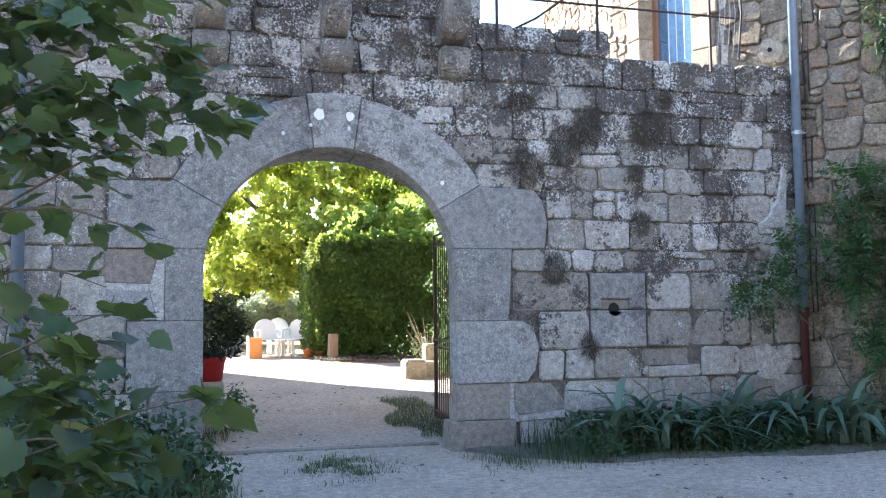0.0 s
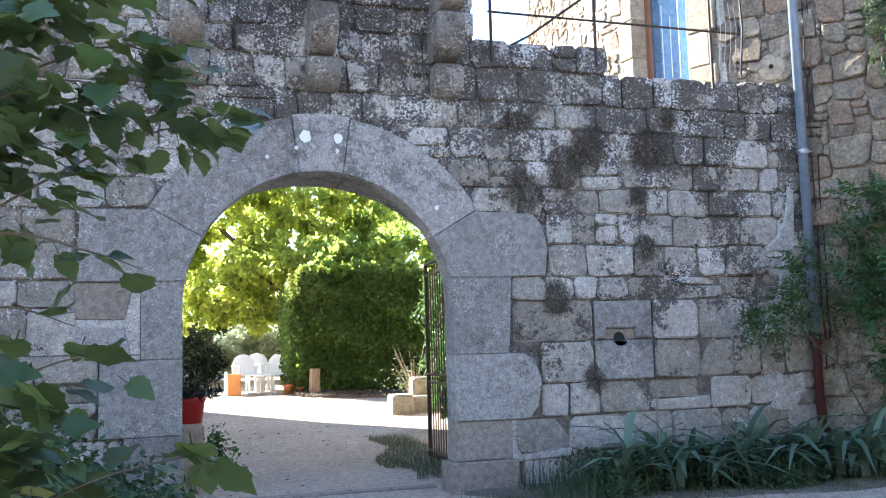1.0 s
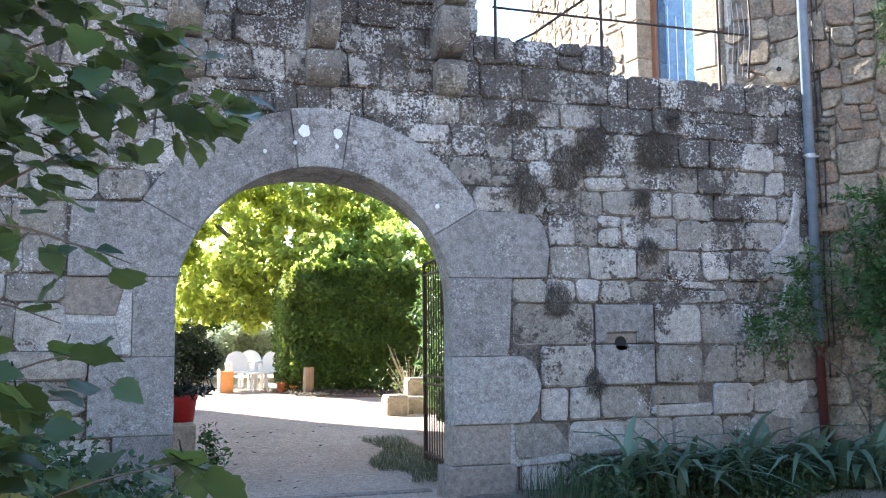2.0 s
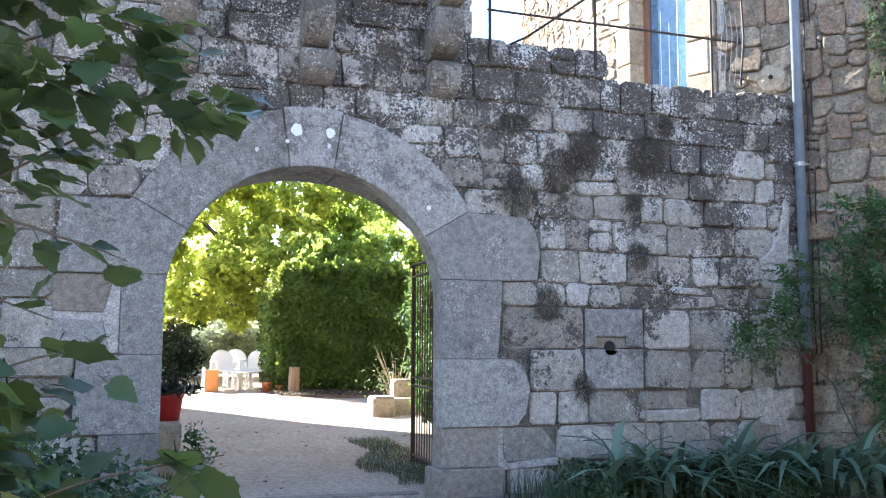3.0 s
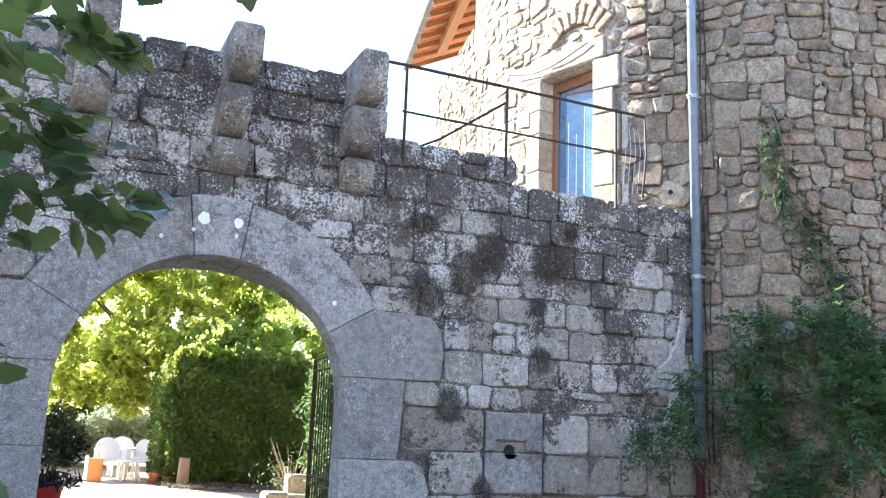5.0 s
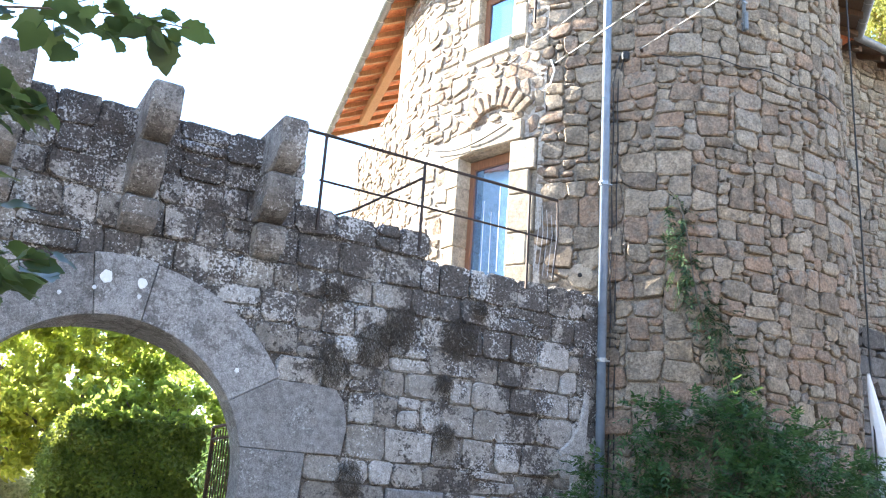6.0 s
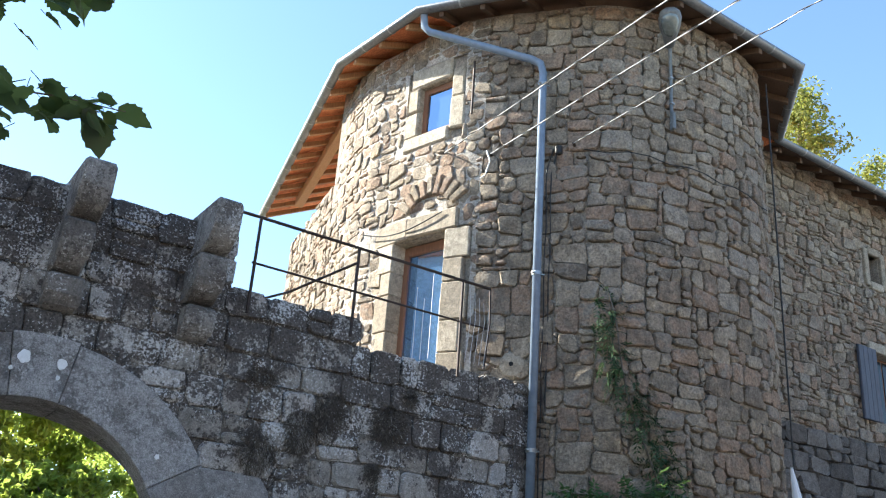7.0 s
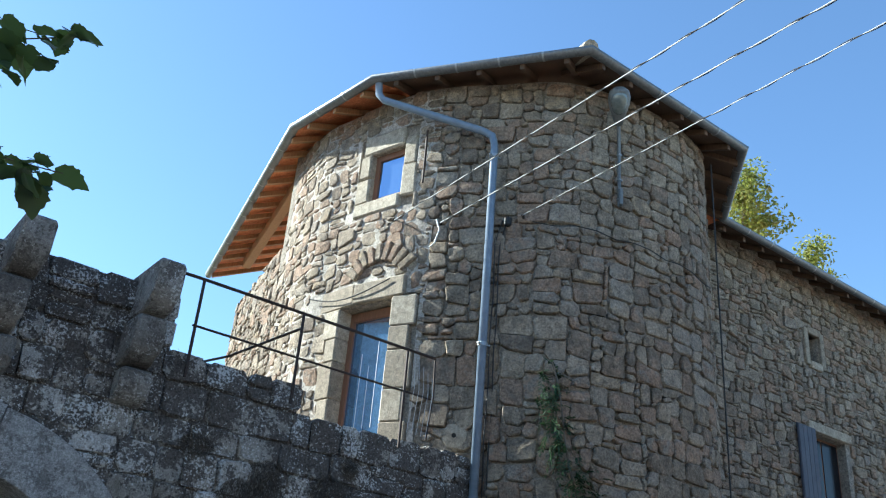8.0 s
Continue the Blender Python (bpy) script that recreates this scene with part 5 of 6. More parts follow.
leaf_cloud("inner_foliage", ic, inn_ * 0.6 + np.array([0, -0.4, 0.5]), 0.1, 0.035, WEED, creeper, droop=1.0, seed=8, spread=0.6)
sc, sn = blob_points(SB, 190, 15, 0.9)
fronds("climbing_shoot", sc, sn * 0.4 + np.array([0.1, -0.15, -0.45]), 0.2, 5, 0.075, WEED, creeper, seed=16)
for a, b in (((7.3, 9.2, 0.1), (8.0, 8.7, 3.2)), ((7.5, 9.0, 0.1), (6.4, 9.45, 1.9)), ((7.6, 8.95, 0.1), (9.2, 8.2, 2.6))):
    a, b = Vector(a), Vector(b)
    part("stem", G().tube([a + (b - a) * (i / 8) + Vector((0.06 * math.sin(i * 2), -0.04, 0.25 * math.sin(math.pi * i / 8))) for i in range(9)], 0.008, 5), BARK, creeper)
part("stem", G().tube([tower_line.m(10.0 - 0.85 * i / 12 + 0.06 * math.sin(i * 0.7), 2.6 + 3.3 * i / 12, 0.05).translation for i in range(13)], 0.012, 5), BARK, creeper)

# ---- border under the wall ----
def spots(n, x0, x1, y0, y1, seed, keep=None, dz=-0.01):
    r = np.random.RandomState(seed)
    out = []
    while len(out) < n:
        x, y = r.uniform(x0, x1), r.uniform(y0, y1)
        if keep is None or keep(x, y, r.uniform()):
            out.append((x, y, ground_z(x, y) + dz))
    return out


def strap_clump(n, seed, h):
    r = random.Random(seed)
    g = G()
    for k in range(n):
        a = r.uniform(0, 6.28)
        hh, w, bend = h * r.uniform(0.6, 1.15), r.uniform(0.022, 0.036), r.uniform(0.4, 1.9)
        bx, by = r.gauss(0, 0.09), r.gauss(0, 0.07)
        pts = []
        for i in range(6):
            t = i / 5
            pts.append((bx + math.cos(a) * hh * bend * t * t * 0.8, by + math.sin(a) * hh * bend * t * t * 0.8, hh * (t - bend * 0.45 * t ** 3)))
        sx, sy = -math.sin(a), math.cos(a)
        v = []
        for i, p in enumerate(pts):
            ww = w * (1.0 if i < 4 else (0.7 if i == 4 else 0.05))
            v += [(p[0] - sx * ww, p[1] - sy * ww, p[2]), (p[0], p[1], p[2] - 0.006), (p[0] + sx * ww, p[1] + sy * ww, p[2])]
        g.add(v, [(i * 3 + j, i * 3 + j + 1, i * 3 + j + 4, i * 3 + j + 3) for i in range(5) for j in (0, 1)])
    return g


IRIS = [mesh_of("foliage", strap_clump(11, 60 + i, 0.58), LEAF_IRIS, True) for i in range(4)]
r = random.Random(12)
for k in range(19):
    x = 4.25 + 0.165 * k + r.uniform(-0.12, 0.12)
    y = 9.3 - 0.45 * r.random() - (0.3 if x > 6.8 else 0)
    clump = thing("iris_clump", (x, y, ground_z(x, y) - 0.02), "clump of blue-green strap-leaved iris at the wall foot", "plant", "irises along the wall foot")
    ob = part("foliage", IRIS[k % 4], LEAF_IRIS)
    ob.parent = clump
    ob.matrix_basis = pose(0, 0, 0.05, 0, 0, r.uniform(0, 360)) @ Matrix.Scale(r.uniform(1.2, 1.65), 4)
weeds = thing("border_weeds", (5.5, 9.2, 0.1), "dark green tangled weeds along the wall foot", "weeds", kind="stuff")
wr = np.random.RandomState(8)
wc = np.array(spots(19000, 3.75, 11.5, 8.1, 9.62, 9, lambda x, y, u: y > 8.58 + 0.18 * math.sin(x * 3) - max(0, x - 6.6) * 0.22 and u < 0.3 + min(1, (x - 3.7) * 0.9)))
wc[:, 2] += wr.uniform(0, 0.5, len(wc)) ** 1.3 * np.clip((wc[:, 1] - 8.15) * 1.3, 0.25, 1)
leaf_cloud("weed_leaves", wc, np.tile([0, -0.4, 0.8], (len(wc), 1)), 0.07, 0.03, WEED, weeds, seed=3)
blades("weed_stalks", spots(2600, 3.3, 11.5, 8.3, 9.65, 10, lambda x, y, u: y > 8.62 + 0.18 * math.sin(x * 3) - max(0, x - 6.6) * 0.22), 0.4, 0.008, WEED, weeds, 4)
blades("dry_stalks", spots(160, 4.2, 9.5, 8.6, 9.5, 14), 0.6, 0.007, DRY, weeds, 5, 1.0)
vx = [2.75 + 0.35 * i for i in range(28)]
vg = G()
for x in vx:
    for k, y in enumerate((9.72, 9.72 - 0.42 * min(1, (x - 2.6) / 1.4), 9.72 - (1.2 + max(0, x - 6.4) * 0.2 + 0.14 * math.sin(x * 2.3)) * min(1, (x - 2.6) / 1.4), 9.72 - (1.6 + max(0, x - 6.4) * 0.22 + 0.17 * math.sin(x * 2.3 + 0.4)) * min(1, (x - 2.6) / 1.4))):
        vg.v.append((x, y, ground_z(x, y) + (0.05, 0.035, 0.016, -0.02)[k]))
vg.f = [(i * 4 + k, i * 4 + k + 1, i * 4 + k + 5, i * 4 + k + 4) for i in range(27) for k in range(3)]
tagged(part("verge_soil", vg, VERGE_SOIL, smooth=True), "dusty brown soil verge at the wall foot", "soil", kind="structure")
verge = thing("verge_grass", (4, 8.8, 0.1), "patchy short grass on the edge of the track", "grass", kind="stuff")
blades("blades", spots(5200, 2.55, 11.5, 8.1, 9.55, 15, lambda x, y, u: u < math.exp(-((y - 8.9 + max(0, x - 6) * 0.22) / 0.45) ** 2) * (0.9 if x > 2.9 else 0.4) * (0.55 + 0.9 * noise.noise((x * 2.5, y * 2.5, 4)))), 0.1, 0.006, GRASS, verge, 6, 0.9)
blades("blades", spots(1100, 0.75, 2.1, 8.0, 9.9, 16, lambda x, y, u: u < math.exp(-(((x - 1.3) / 0.36) ** 2 + ((y - 9.0) / 0.5) ** 2)) * (0.3 + 1.2 * noise.noise((x * 4, y * 4, 1)))), 0.075, 0.007, GRASS, verge, 7, 1.2)
blades("blades", spots(5200, 2.2, 3.3, 10.7, 14.2, 17, lambda x, y, u: x > 2.45 + 0.12 * math.sin(y * 3) - (0.2 if y > 11.5 else 0) + (y - 10.7) * 0.17), 0.12, 0.004, GRASS, verge, 8, 1.3)
blades("blades", spots(1500, -0.3, 0.6, 10.7, 14.5, 18, lambda x, y, u: x < 0.28 + 0.08 * math.sin(y * 4)), 0.15, 0.006, GRASS, verge, 9)
blades("blades", spots(2400, -1.6, 0.35, 6.2, 9.6, 19, lambda x, y, u: x < 0.1 + 0.2 * math.sin(y * 2)), 0.3, 0.008, GRASS, verge, 10)
bramble = thing("bramble", (-0.5, 8.0, 0.1), "low dark leafy brambles beside the gateway", "shrub", kind="stuff")
bc, bn = blob_points([(-0.5, 8.6, 0.35, 0.6, 0.6, 0.4), (-0.15, 7.8, 0.28, 0.42, 0.6, 0.32), (-0.9, 7.6, 0.5, 0.6, 0.7, 0.6), (-0.6, 6.6, 0.35, 0.5, 0.6, 0.4), (-1.3, 8.6, 0.6, 0.7, 0.5, 0.6)], 1100, 22, 0.7)
leaf_cloud("leaves", bc[bc[:, 2] > 0.1], bn[bc[:, 2] > 0.1] * 0.5 + np.array([0, -0.3, 0.7]), 0.08, 0.05, WEED, bramble, seed=23)

# dry tufts on the wall
r = random.Random(3)
for x, z, w, h in ((3.5, 4.12, 0.18, 0.3), (4.28, 3.98, 0.22, 0.62), (3.98, 3.72, 0.2, 0.5), (3.55, 3.45, 0.22, 0.5), (5.08, 3.98, 0.25, 0.5), (4.95, 2.75, 0.12, 0.3), (3.85, 2.25, 0.16, 0.36), (4.27, 1.35, 0.1, 0.3), (4.9, 3.3, 0.1, 0.2), (5.3, 4.2, 0.12, 0.2)):
    tuft = thing("dry_tuft", (x, FRONT - 0.02, z), "grey-brown dried tuft hanging from the wall joints", "dried plant", "dry tufts on the wall")
    g = G()
    for k in range(int(5200 * w * h) + 120):
        rad, ang = math.sqrt(r.random()), r.uniform(0, 2 * math.pi)
        bx, bz = x + rad * math.cos(ang) * w * 0.9, z - h * 0.4 + rad * math.sin(ang) * h * 0.5
        o = 0.1 * (1 - rad * rad) * r.uniform(0.3, 1.0)
        a, l = r.gauss(-1.57 + 0.7 * math.cos(ang), 0.8), r.uniform(0.05, 0.13)
        p0 = (bx, FRONT - o * 0.6, bz)
        p1 = (bx + math.cos(a) * l * 0.5 + r.gauss(0, 0.01), FRONT - o - 0.012, bz + math.sin(a) * l * 0.5)
        p2 = (bx + math.cos(a + r.gauss(0, 0.4)) * l, FRONT - o * 0.8, bz + math.sin(a) * l)
        e = 0.0028
        g.add([(p0[0] - e, *p0[1:]), (p0[0] + e, *p0[1:]), (p1[0] + e, *p1[1:]), (p1[0] - e, *p1[1:]), p2], [(0, 1, 2, 3), (3, 2, 4)])
    part("tuft", g, DRY, tuft)
top_grass = thing("wall_top_grass", (1.5, 9.9, 5.45), "short dry grass growing on the wall top", "grass", kind="stuff")
rs = np.random.RandomState(31)
tp = [(x, rs.uniform(9.72, 10.3), (5.41 + 0.03 * math.sin(x * 3) if x < 3 else (4.84 if x < 4.55 else 4.55)) - 0.02) for x in np.concatenate([rs.uniform(-3, 2.95, 2600), rs.uniform(3.05, 6.9, 500)])]
blades("blades", tp, 0.085, 0.006, DRY, top_grass, 32, 0.7)
dead = thing("dead_stalk", (4.97, 9.64, 0.5), "pale dead creeper stalk against the wall", "stalk")
part("stem", G().tube([(4.93, 9.62, 0.3), (4.96, 9.63, 0.75), (4.98, 9.64, 1.12), (5.0, 9.66, 1.17)], 0.009, 5), STEM, dead)

# ---- things in the yard ----
tagged(part("threshold", G().box(0.07, 2.62, 10.14, 10.3, 0.0, 0.13, 0.01), BROWN_GRANITE), "worn stone sill across the gateway", "threshold", kind="structure")
pot_block = tagged(part("stone_block", G().box(-0.3, 0.29, 11.75, 12.3, -0.1, 0.77, 0.03), TRIM_STONE), "rough cut stone block inside the gate", "stone block")
pot = thing("flower_pot", (0.2, 12.0, 0.77), "red flower pot with a dark leafy plant", "flower pot")
part("pot", G().lathe([(0.13, 0.0), (0.14, 0.0), (0.175, 0.25), (0.19, 0.26), (0.19, 0.31), (0.165, 0.31), (0.155, 0.27)], 20, Matrix.Translation((0.13, 12.0, 0.77))), RED_POT, pot, "", True)
pc = np.array([(0.13, 12.0, 1.08)] * 260) + np.random.RandomState(4).normal(0, 1, (260, 3)) * [0.13, 0.13, 0.05] + [0, 0, 0.05]
leaf_cloud("plant", pc, pc - [0.2, 12, 1.0], 0.17, 0.035, LEAF_DARK, pot, "dark green leafy plant", droop=0.4, seed=5)

sprout = thing("garden_plant", (0.5, 11.9, 0.15), "low fresh green plant beside the stone block", "plant")
gc, gn = blob_points([(0.48, 11.85, 0.35, 0.2, 0.2, 0.3), (0.42, 11.75, 0.6, 0.12, 0.14, 0.16)], 1500, 26, 0.8)
gc[:, 2] = np.maximum(gc[:, 2], 0.16)
leaf_cloud("foliage", gc, gn * 0.5 + np.array([0, -0.3, 0.7]), 0.075, 0.035, LEAF_VINE, sprout, seed=27)
part("stem", G().tube([(0.48, 11.85, 0.1), (0.44, 11.78, 0.6)], 0.008, 5), BARK, sprout)

hedge = thing("hedge", (4.1, 22.3, 0.65), "tall clipped yellow-green hedge", "hedge")
# Near-black box stands for the shaded depth behind the hedge leaves.
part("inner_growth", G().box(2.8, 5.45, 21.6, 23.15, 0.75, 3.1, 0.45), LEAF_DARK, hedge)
hr = np.random.RandomState(6)
hp, hn = [], []
for n, axis, val, d in ((21000, 1, 21.45, (0, -1, 0)), (8000, 0, 2.6, (-1, 0, 0)), (4500, 2, 3.3, (0, 0, 1)), (2500, 0, 5.65, (1, 0, 0))):
    q = np.stack([hr.uniform(2.6, 5.65, n), hr.uniform(21.45, 23.3, n), hr.uniform(0.62, 3.35, n)], 1)
    wob = 0.1 * np.sin(q[:, 0] * 4 + q[:, 2] * 3) + 0.08 * np.sin(q[:, 2] * 7 + q[:, 0] * 2) + hr.normal(0, 0.06, n)
    q[:, axis] = val
    q += np.array(d) * wob[:, None]
    hp.append(q)
    hn.append(np.tile(d, (n, 1)))
hp, hn = np.concatenate(hp), np.concatenate(hn)
edge = (np.abs(hp[:, 0] - 4.12) / 1.6) ** 4 + (np.abs(hp[:, 2] - 1.95) / 1.5) ** 4
ok = edge < 1.5
leaf_cloud("leaves", hp[ok], hn[ok] * 0.9 + np.array([0, 0, 0.5]), 0.11, 0.06, LEAF_HEDGE, hedge, seed=7, spread=1.0)
for x in (3.3, 4.1, 4.9):
    part("trunk", G().tube([(x, 22.3, 0.5), (x + 0.05, 22.3, 1.2)], 0.05, 6), BARK, hedge)


def yard_tree(name, label, base, height, blobs, mat, per, leaf, seed, kind="tree"):
    t = thing(name, base, label, kind)
    x, y, z = base
    part("trunk", G().tube([(x, y, z - 0.2), (x + 0.05, y, z + height * 0.4), (x - 0.05, y + 0.1, z + height * 0.8)], [0.16, 0.12, 0.05], 8), BARK, t)
    for bx, by, bz, a, b, c in blobs:
        s = Vector((x, y, z + height * 0.35))
        e = Vector((bx, by, bz))
        part("limb", G().tube([s, s + (e - s) * 0.5 + Vector((0, 0, 0.2)), e], [0.07, 0.05, 0.02], 6), BARK, t)
    rr, small = random.Random(seed), []
    for bx, by, bz, a, b, c in blobs:
        for k in range(22):
            u = Vector((rr.gauss(0, 1), rr.gauss(0, 1), rr.gauss(0, 1))).normalized() * rr.uniform(0.4, 1.05)
            w = rr.uniform(0.16, 0.34) * (a + b + c) / 3
            small.append((bx + u.x * a, by + u.y * b, bz + u.z * c, w, w, w * 0.9))
    c, n = blob_points(small, per, seed, 0.9)
    leaf_cloud("crown", c, n * 0.5 + np.array([0, -0.3, 0.2]), leaf, leaf * 0.6, mat, t, droop=0.5, seed=seed + 1, spread=1.6)
    return t


yard_tree("garden_tree", "sunlit yellow-green leafy tree behind the hedge", (3.3, 25.6, 0.7), 5.0,
          [(1.1, 24.6, 3.3, 1.3, 1.1, 0.9), (2.6, 24.8, 4.2, 1.5, 1.3, 1.2), (1.2, 25.2, 4.8, 1.3, 1.3, 1.1), (3.6, 25.5, 5.3, 1.6, 1.4, 1.2), (2.2, 25.8, 6.0, 1.6, 1.4, 1.0), (0.3, 25.5, 5.6, 1.2, 1.2, 1.0), (2.3, 24.3, 2.9, 0.8, 0.7, 0.6), (0.2, 25.0, 3.9, 0.9, 0.9, 0.8), (0.5, 24.2, 2.45, 0.8, 0.6, 0.4), (1.8, 24.1, 2.4, 0.9, 0.6, 0.45), (0.9, 24.0, 2.85, 1.0, 0.6, 0.55), (1.9, 23.6, 3.5, 1.0, 0.7, 0.8), (2.9, 23.2, 3.9, 1.0, 0.7, 0.6)], LEAF_SUNNY, 340, 0.19, 40)
yard_tree("garden_tree", "green leafy tree standing behind the clipped hedge", (5.6, 26.2, 0.7), 5.0,
          [(4.6, 25.6, 4.1, 1.4, 1.1, 1.0), (5.9, 25.8, 4.8, 1.5, 1.3, 1.4), (4.8, 26.0, 5.8, 1.5, 1.3, 1.1), (6.8, 26.0, 3.6, 1.2, 1.1, 1.3), (6.3, 25.0, 2.2, 0.9, 0.9, 1.2), (4.0, 22.6, 3.8, 1.0, 0.7, 0.6), (5.2, 22.7, 3.8, 0.9, 0.7, 0.7), (3.2, 21.7, 3.4, 0.6, 0.35, 0.35), (4.2, 21.6, 3.35, 0.7, 0.3, 0.3), (5.1, 21.6, 3.4, 0.6, 0.3, 0.3)], LEAF_GREEN, 380, 0.17, 44)
for i, (x, z, rr) in enumerate(((-3, 4.5, 3.0), (1, 5.0, 2.8), (5, 6.0, 3.0), (9, 5.5, 3.2), (-7, 5.0, 3.2))):
    yard_tree("garden_tree", "green tree closing the back of the yard", (x, 33, 1.0), 5.0, [(x, 33, z, rr, 1.8, rr), (x + 1, 32.5, z - 2.4, rr * 0.8, 1.3, 1.4)], LEAF_SUNNY, 120, 0.26, 50 + i)
for name, label, blobs, mat, seed in (("garden_shrub", "broad green shrubbery at the back of the yard", [(k * 1.5 - 3, 29.8 + 0.4 * math.sin(k * 3), 1.9, 1.1, 0.5, 1.2) for k in range(9)], LEAF_HEDGE, 66), ("garden_shrub", "dull green shrub beside the open gate", [(4.45, 15.2, 1.2, 0.5, 0.6, 0.8), (4.6, 15.8, 2.2, 0.6, 0.6, 0.8), (4.3, 14.4, 0.8, 0.4, 0.4, 0.5)], LEAF_VINE, 64), ("garden_shrub", "evergreen shrub with shade darkened into its leaves", [(0.2, 25.3, 1.6, 0.9, 0.7, 0.9), (-0.8, 25.6, 1.9, 0.9, 0.8, 1.1), (0.8, 25.9, 1.3, 0.5, 0.5, 0.6)], LEAF_DARK, 60), ("garden_shrub", "silvery pale-leaved shrub behind the chairs", [(1.6, 26.2, 1.5, 0.7, 0.5, 0.65), (2.5, 26.2, 1.6, 0.7, 0.5, 0.7), (2.0, 26.4, 1.9, 0.6, 0.5, 0.5)], LEAF_GREY, 62)):
    sh = thing(name, (blobs[0][0], blobs[0][1], 0.75), label, "shrub")
    part("stem", G().tube([(blobs[0][0], blobs[0][1], 0.6), (blobs[0][0], blobs[0][1], 1.4)], 0.04, 6), BARK, sh)
    c, n = blob_points(blobs, 2600, seed, 0.8)
    leaf_cloud("foliage", c, n * 0.5 + np.array([0, 0, 0.6]), 0.11, 0.06, mat, sh, seed=seed + 1)


def garden_chair(x, y, turn):
    z = ground_z(x, y)
    ch = thing("garden_chair", (x, y, z), "white moulded plastic garden armchair in the sun", "chair", "garden chairs")
    m = Matrix.Translation((x, y, z)) @ pose(0, 0, 0, 0, 0, turn)
    part("seat", G().box(-0.24, 0.24, -0.22, 0.22, 0.4, 0.435, 0.012, m), WHITE_PLASTIC, ch)
    back = [(-0.24, 0.43), (0.24, 0.43), (0.26, 0.65)] + [(0.26 * math.cos(radians(a)), 0.65 + 0.24 * math.sin(radians(a))) for a in range(15, 180, 15)] + [(-0.26, 0.65)]
    gg = G().prism(back, 0.2, 0.235, 0.008)
    gg.v = [tuple(m @ Vector((p[0], p[1] + (p[2] - 0.43) * 0.22, p[2]))) for p in gg.v]
    part("backrest", gg, WHITE_PLASTIC, ch)
    for s in (-1, 1):
        part("armrest", G().box(s * 0.27 - 0.025, s * 0.27 + 0.025, -0.22, 0.27, 0.62, 0.65, 0.008, m), WHITE_PLASTIC, ch)
        for yy in (-0.2, 0.22):
            part("leg", G().hull([m @ Vector(p) for p in [(s * 0.27 + a, yy + b, h) for a in (-0.025, 0.025) for b in (-0.025, 0.025) for h in (0.0, 0.62)]]), WHITE_PLASTIC, ch)


garden_chair(1.62, 22.5, 15)
garden_chair(2.3, 22.6, -20)
garden_chair(1.95, 23.3, 5)
side_table = thing("garden_table", (2.0, 22.1, 0.6), "low white plastic side table among the chairs", "table")
tz = ground_z(2.0, 22.1)
part("tabletop", G().lathe([(0.3, 0.0), (0.33, 0.012), (0.33, 0.03), (0.0, 0.035)], 20, Matrix.Translation((2.0, 22.1, tz + 0.4))), WHITE_PLASTIC, side_table)
for a in (45, 135, 225, 315):
    part("leg", G().tube([(2.0 + 0.2 * math.cos(radians(a)), 22.1 + 0.2 * math.sin(radians(a)), tz + 0.4), (2.0 + 0.26 * math.cos(radians(a)), 22.1 + 0.26 * math.sin(radians(a)), tz)], 0.018, 6), WHITE_PLASTIC, side_table)
for x, y, k in ((2.45, 21.6, 1.0), (2.7, 21.45, 0.75), (2.62, 21.8, 1.2)):
    tub = thing("flower_pot", (x, y, ground_z(x, y)), "small terracotta pot with dry stems near the chairs", "flower pot", "pots by the chairs")
    part("pot", G().lathe([(0.08 * k, 0.0), (0.12 * k, 0.19 * k), (0.135 * k, 0.19 * k), (0.135 * k, 0.23 * k), (0.11 * k, 0.23 * k), (0.1 * k, 0.2 * k)], 14, Matrix.Translation((x, y, ground_z(x, y)))), TILE, tub, "", True)
    qc = np.array([(x, y, ground_z(x, y) + 0.3 * k)] * 50) + np.random.RandomState(int(x * 90)).normal(0, 1, (50, 3)) * [0.08, 0.08, 0.07]
    tagged(leaf_cloud("plant", qc, qc - [x, y, 0.5], 0.1, 0.035, GRASS, tub, seed=int(x * 70)), kind="stuff")
planter = thing("planter_box", (1.28, 22.0, 0.6), "orange terracotta planter box with a pale side", "planter")
part("body", G().box(1.14, 1.42, 21.85, 22.15, 0.58, 1.08, 0.012), ORANGE_POT, planter)
part("side_panel", G().box(1.08, 1.135, 21.85, 22.15, 0.58, 1.12, 0.006), WHITE_PLASTIC, planter)
stump = tagged(part("wooden_post", G().tube([(2.95, 21.0, 0.45), (2.95, 21.0, 0.9), (2.96, 21.0, 1.16)], [0.13, 0.12, 0.115], 10), POST_WOOD), "short round weathered wooden post by the hedge", "post")
for i, (x0, x1, y0, y1, h) in enumerate(((3.72, 4.12, 16.8, 17.3, 0.36), (4.0, 4.7, 17.0, 17.5, 0.3), (4.25, 4.75, 17.1, 17.45, 0.62))):
    z = ground_z(x0, y0)
    tagged(part("stone_block", G().box(x0, x1, y0 + 0.3 * (i == 2), y1 + 0.3 * (i == 2), z - 0.05, z + h, 0.04), TRIM_STONE), "rough pale stone block at the yard edge", "stone block", "stone blocks by the gate")
dry = thing("dry_shrub", (4.5, 18.2, 0.45), "dry leafless shrub behind the stone blocks", "shrub")
r = random.Random(9)
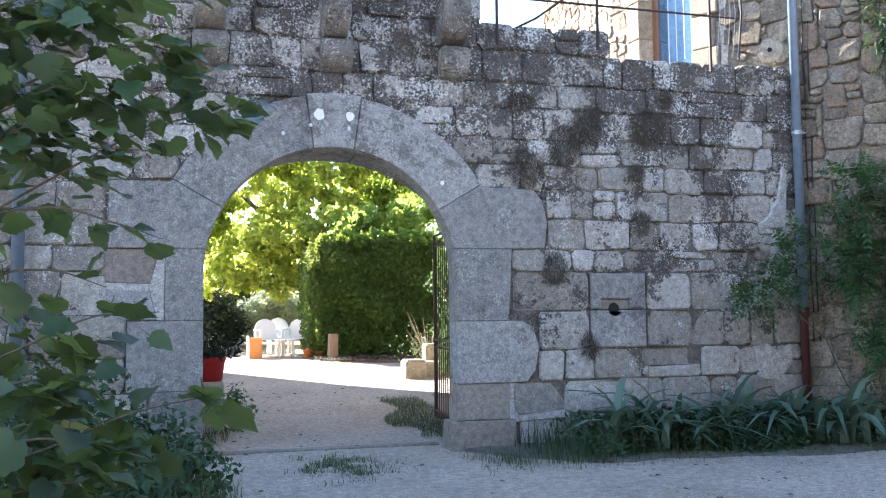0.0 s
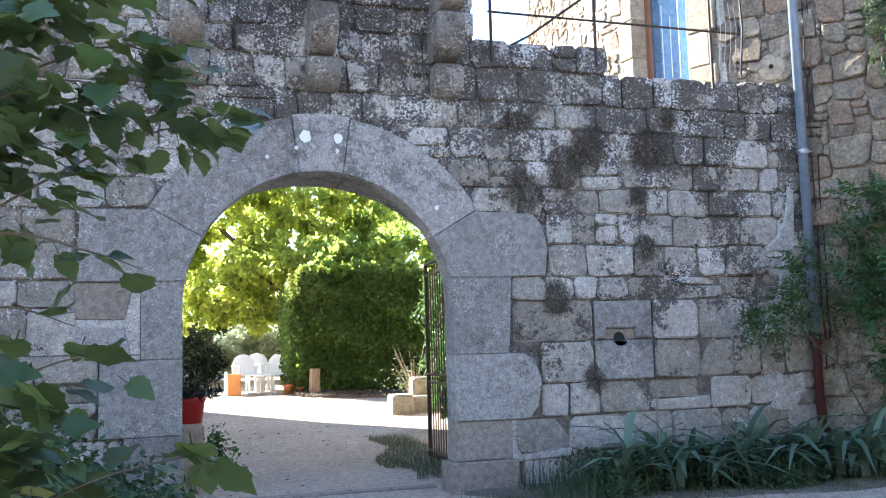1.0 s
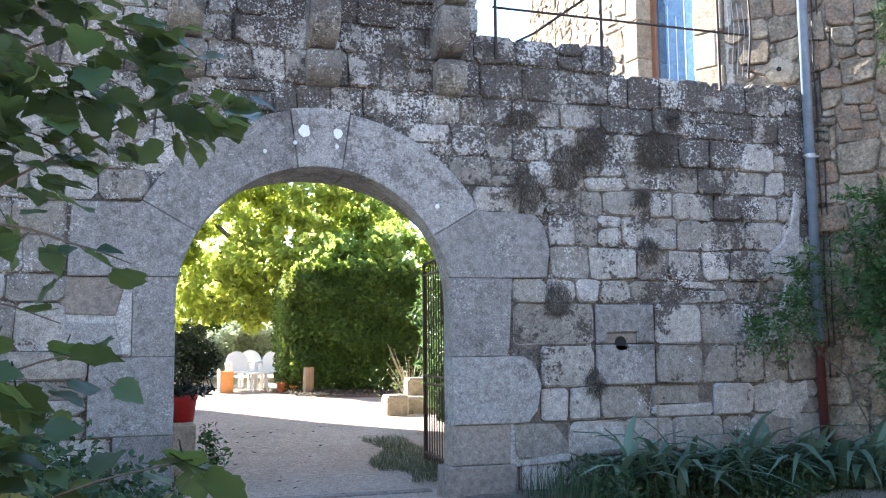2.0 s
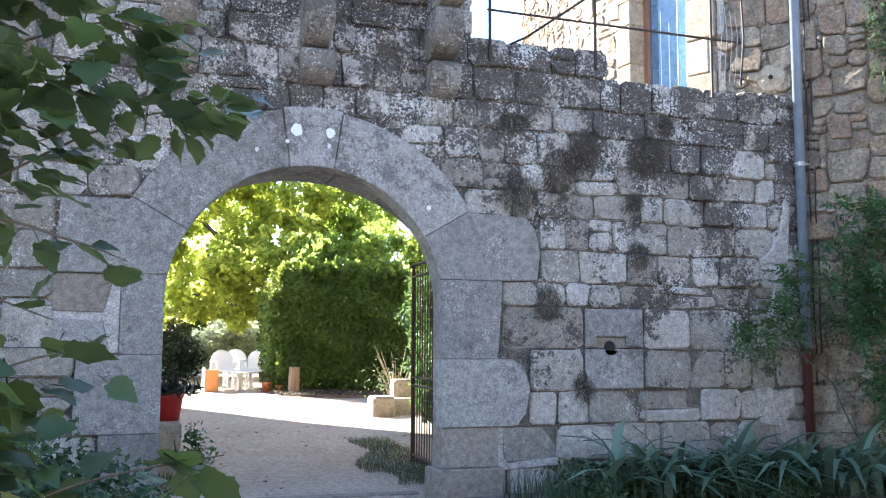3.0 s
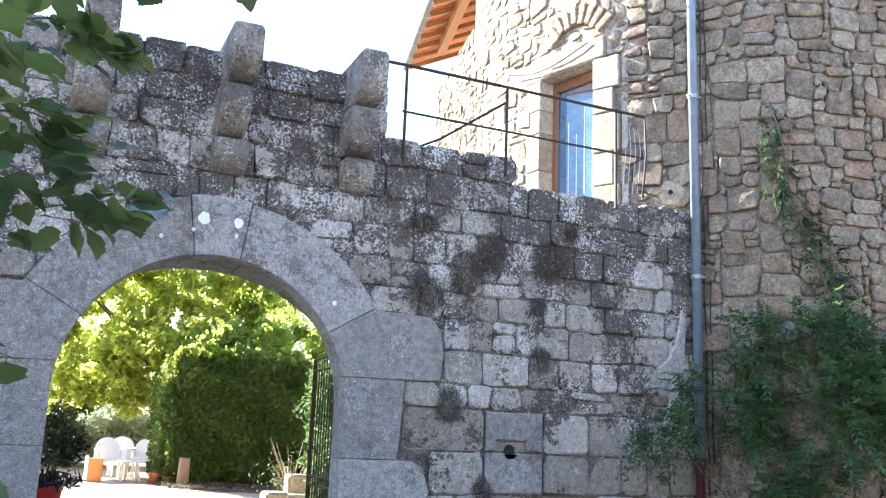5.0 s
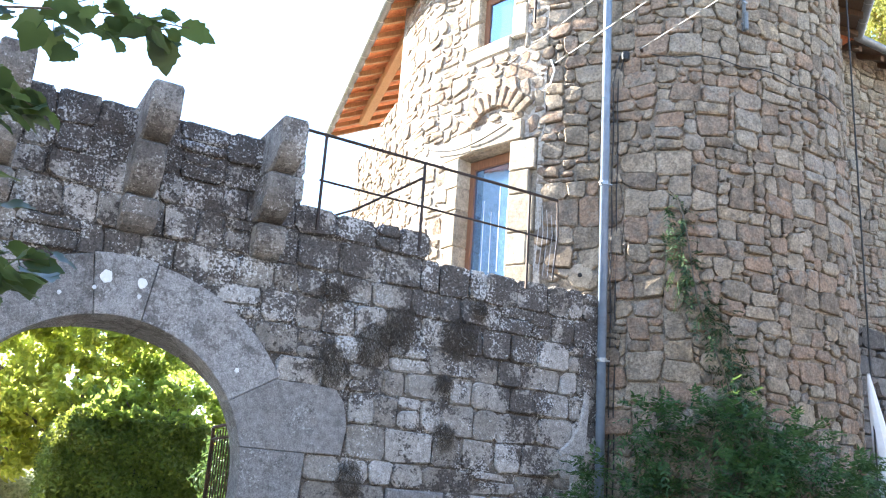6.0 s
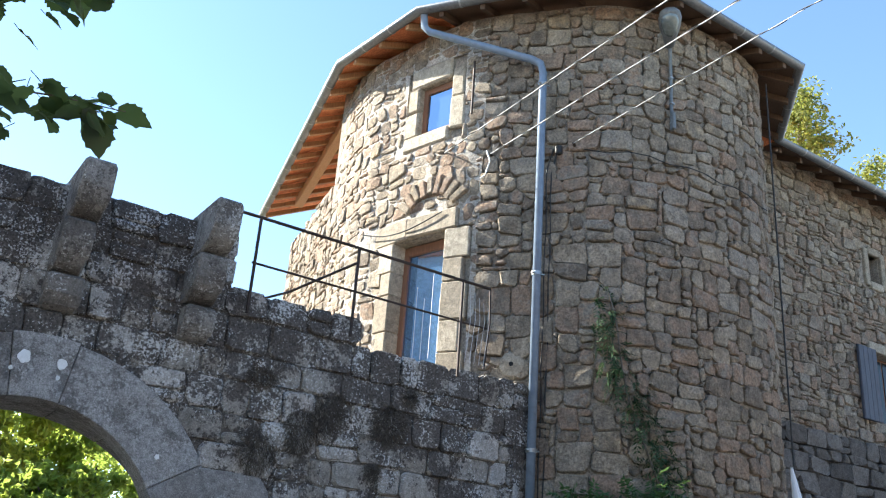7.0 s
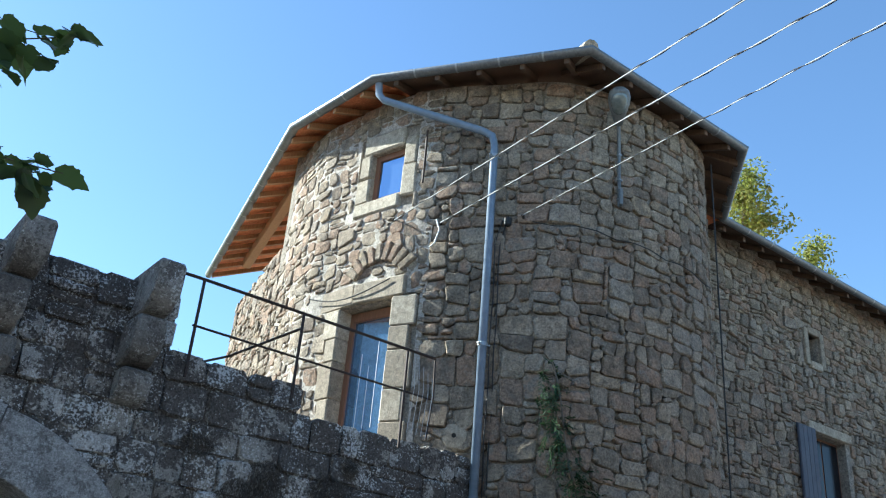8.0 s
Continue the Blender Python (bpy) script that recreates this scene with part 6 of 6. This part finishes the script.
for k in range(16):
    a, l = r.uniform(0, 6.28), r.uniform(0.6, 1.25)
    part("twig", G().tube([(4.5, 18.2, 0.4), (4.5 + 0.2 * math.cos(a), 18.2 + 0.2 * math.sin(a), 0.45 + l * 0.55), (4.5 + 0.45 * math.cos(a), 18.2 + 0.45 * math.sin(a), 0.45 + l)], [0.014, 0.01, 0.004], 4), STEM, dry)
lc = np.array([(4.5, 18.2, 0.9)] * 300) + np.random.RandomState(3).normal(0, 1, (300, 3)) * [0.3, 0.25, 0.25]
leaf_cloud("leaves", lc, np.tile([0, 0, 1], (300, 1)), 0.09, 0.03, GRASS, dry, seed=3)
litter = thing("fallen_leaves", (3, 8.5, 0.1), "scattered dry leaves and pebbles on the track", "litter", kind="stuff")
lp = np.array(spots(260, -0.5, 9, 6.2, 16, 88, None, 0.012))
leaf_cloud("leaf_litter", lp, np.tile([0, 0, 1], (len(lp), 1)), 0.06, 0.035, DRY, litter, seed=4, spread=0.15)
g = G()
r = random.Random(19)
for k in range(420):
    x, y, s = r.uniform(-0.5, 10), r.uniform(6.2, 15), r.uniform(0.006, 0.022)
    z = ground_z(x, y)
    g.hull([(x + s * r.uniform(0.6, 1) * a, y + s * r.uniform(0.6, 1) * b, z + s * c * 0.7) for a, b, c in ((1, 0, 0), (-1, 0, 0), (0, 1, 0), (0, -1, 0), (0, 0, 1), (0.5, 0.5, -1), (-0.5, -0.5, -1))])
part("pebbles", g, TRIM_STONE, litter)

bed = tagged(part("soil_bed", G().add([(4.5 + 2.3 * math.cos(radians(a)) * k, 21.7 + 1.5 * math.sin(radians(a)) * k, ground_z(4.5 + 2.3 * math.cos(radians(a)) * k, 21.7 + 1.5 * math.sin(radians(a)) * k) + (0.07 if k < 0.9 else -0.02)) for k in (1.0, 0.8) for a in range(0, 360, 15)], [(i, (i + 1) % 24, 24 + (i + 1) % 24, 24 + i) for i in range(24)] + [tuple(range(24, 48))]), SOIL), "brown leafy soil under the hedge", "soil", kind="structure")
bl = np.array([(x, y, z + 0.09) for x, y, z in spots(1500, 2.5, 6.6, 20.1, 21.6, 91)])
leaf_cloud("bed_litter", bl, np.tile([0, 0, 1], (len(bl), 1)), 0.09, 0.05, DRY, litter, seed=92, spread=0.3)

# folded parasol leaning beyond the tower
parasol = thing("folded_parasol", (11.3, 8.5, 0.1), "folded white canvas parasol beside the tower", "parasol")
part("pole", G().tube([(11.62, 8.7, 0.1), (10.7, 8.6, 3.98)], 0.022, 8), GALV, parasol)
part("canopy", G().tube([(10.7, 8.6, 3.97), (10.78, 8.61, 3.62), (10.92, 8.62, 3.05), (11.1, 8.64, 2.3), (11.2, 8.65, 1.9)], [0.02, 0.06, 0.12, 0.15, 0.1], 9), WHITE_CLOTH, parasol, "folded white canvas")

# trees on the hill behind the wing
for i, (x, y, z, s) in enumerate(((26.6, 18.5, 19.6, 1.6), (30.6, 18.5, 18.2, 1.2), (28.5, 22, 19.0, 1.4))):
    blobs = [(x + 0.9 * math.sin(k * 2.4) * s * 0.7, y + 0.5 * math.cos(k * 2), z - 1.0 + 0.55 * k * 0.6, 0.75 * s * (1.1 - 0.1 * k), 0.7 * s, 0.5 * s) for k in range(6)]
    t = thing("hill_tree", (x, y + 1.6, 0.4), "tall airy tree rising behind the wing's roof", "tree", "trees behind the wing")
    part("trunk", G().tube([(x, y + 1.6, 0.2), (x, y + 0.9, 12), (x, y, z + 1)], [0.35, 0.2, 0.05], 8), BARK, t)
    c, n = blob_points(blobs, 170, 70 + i, 0.95)
    leaf_cloud("crown", c, n + np.array([0, 0, 0.5]), 0.2, 0.11, PINE, t, seed=71 + i)

# ---- the walls' single stones ----
build_stones(WALL_COURSES, lambda s, z, out: (s, FRONT - out, z), 0.12, 0.019, 0.005, 0.045, 0.1, 0.016, ASHLAR, garden_wall, 31, 300, lambda s, z: abs(s - 3.2) + 0.5 * abs(z - 3), merge=0.16)
build_rubble(TOWER_STONES, on_line(tower_line), 0.12, 0.018, 0.009, 0.05, 0.085, RUBBLE, tower_wall, 32, 300, lambda s, z: abs(s - 9.3) + 0.4 * abs(z - 5.5))
build_rubble(WING_STONES, on_line(wing_line), 0.12, 0.016, 0.008, 0.035, 0.13, RUBBLE, wing_wall, 33, 150, lambda s, z: s)
build_stones(DARK_COURSES, on_line(wing_line, 0.14), 0.18, 0.02, 0.006, 0.05, 0.14, 0.04, DARK_RUBBLE, wing_wall, 34, 60, lambda s, z: s - z, "dark_stone", merge=0.2)
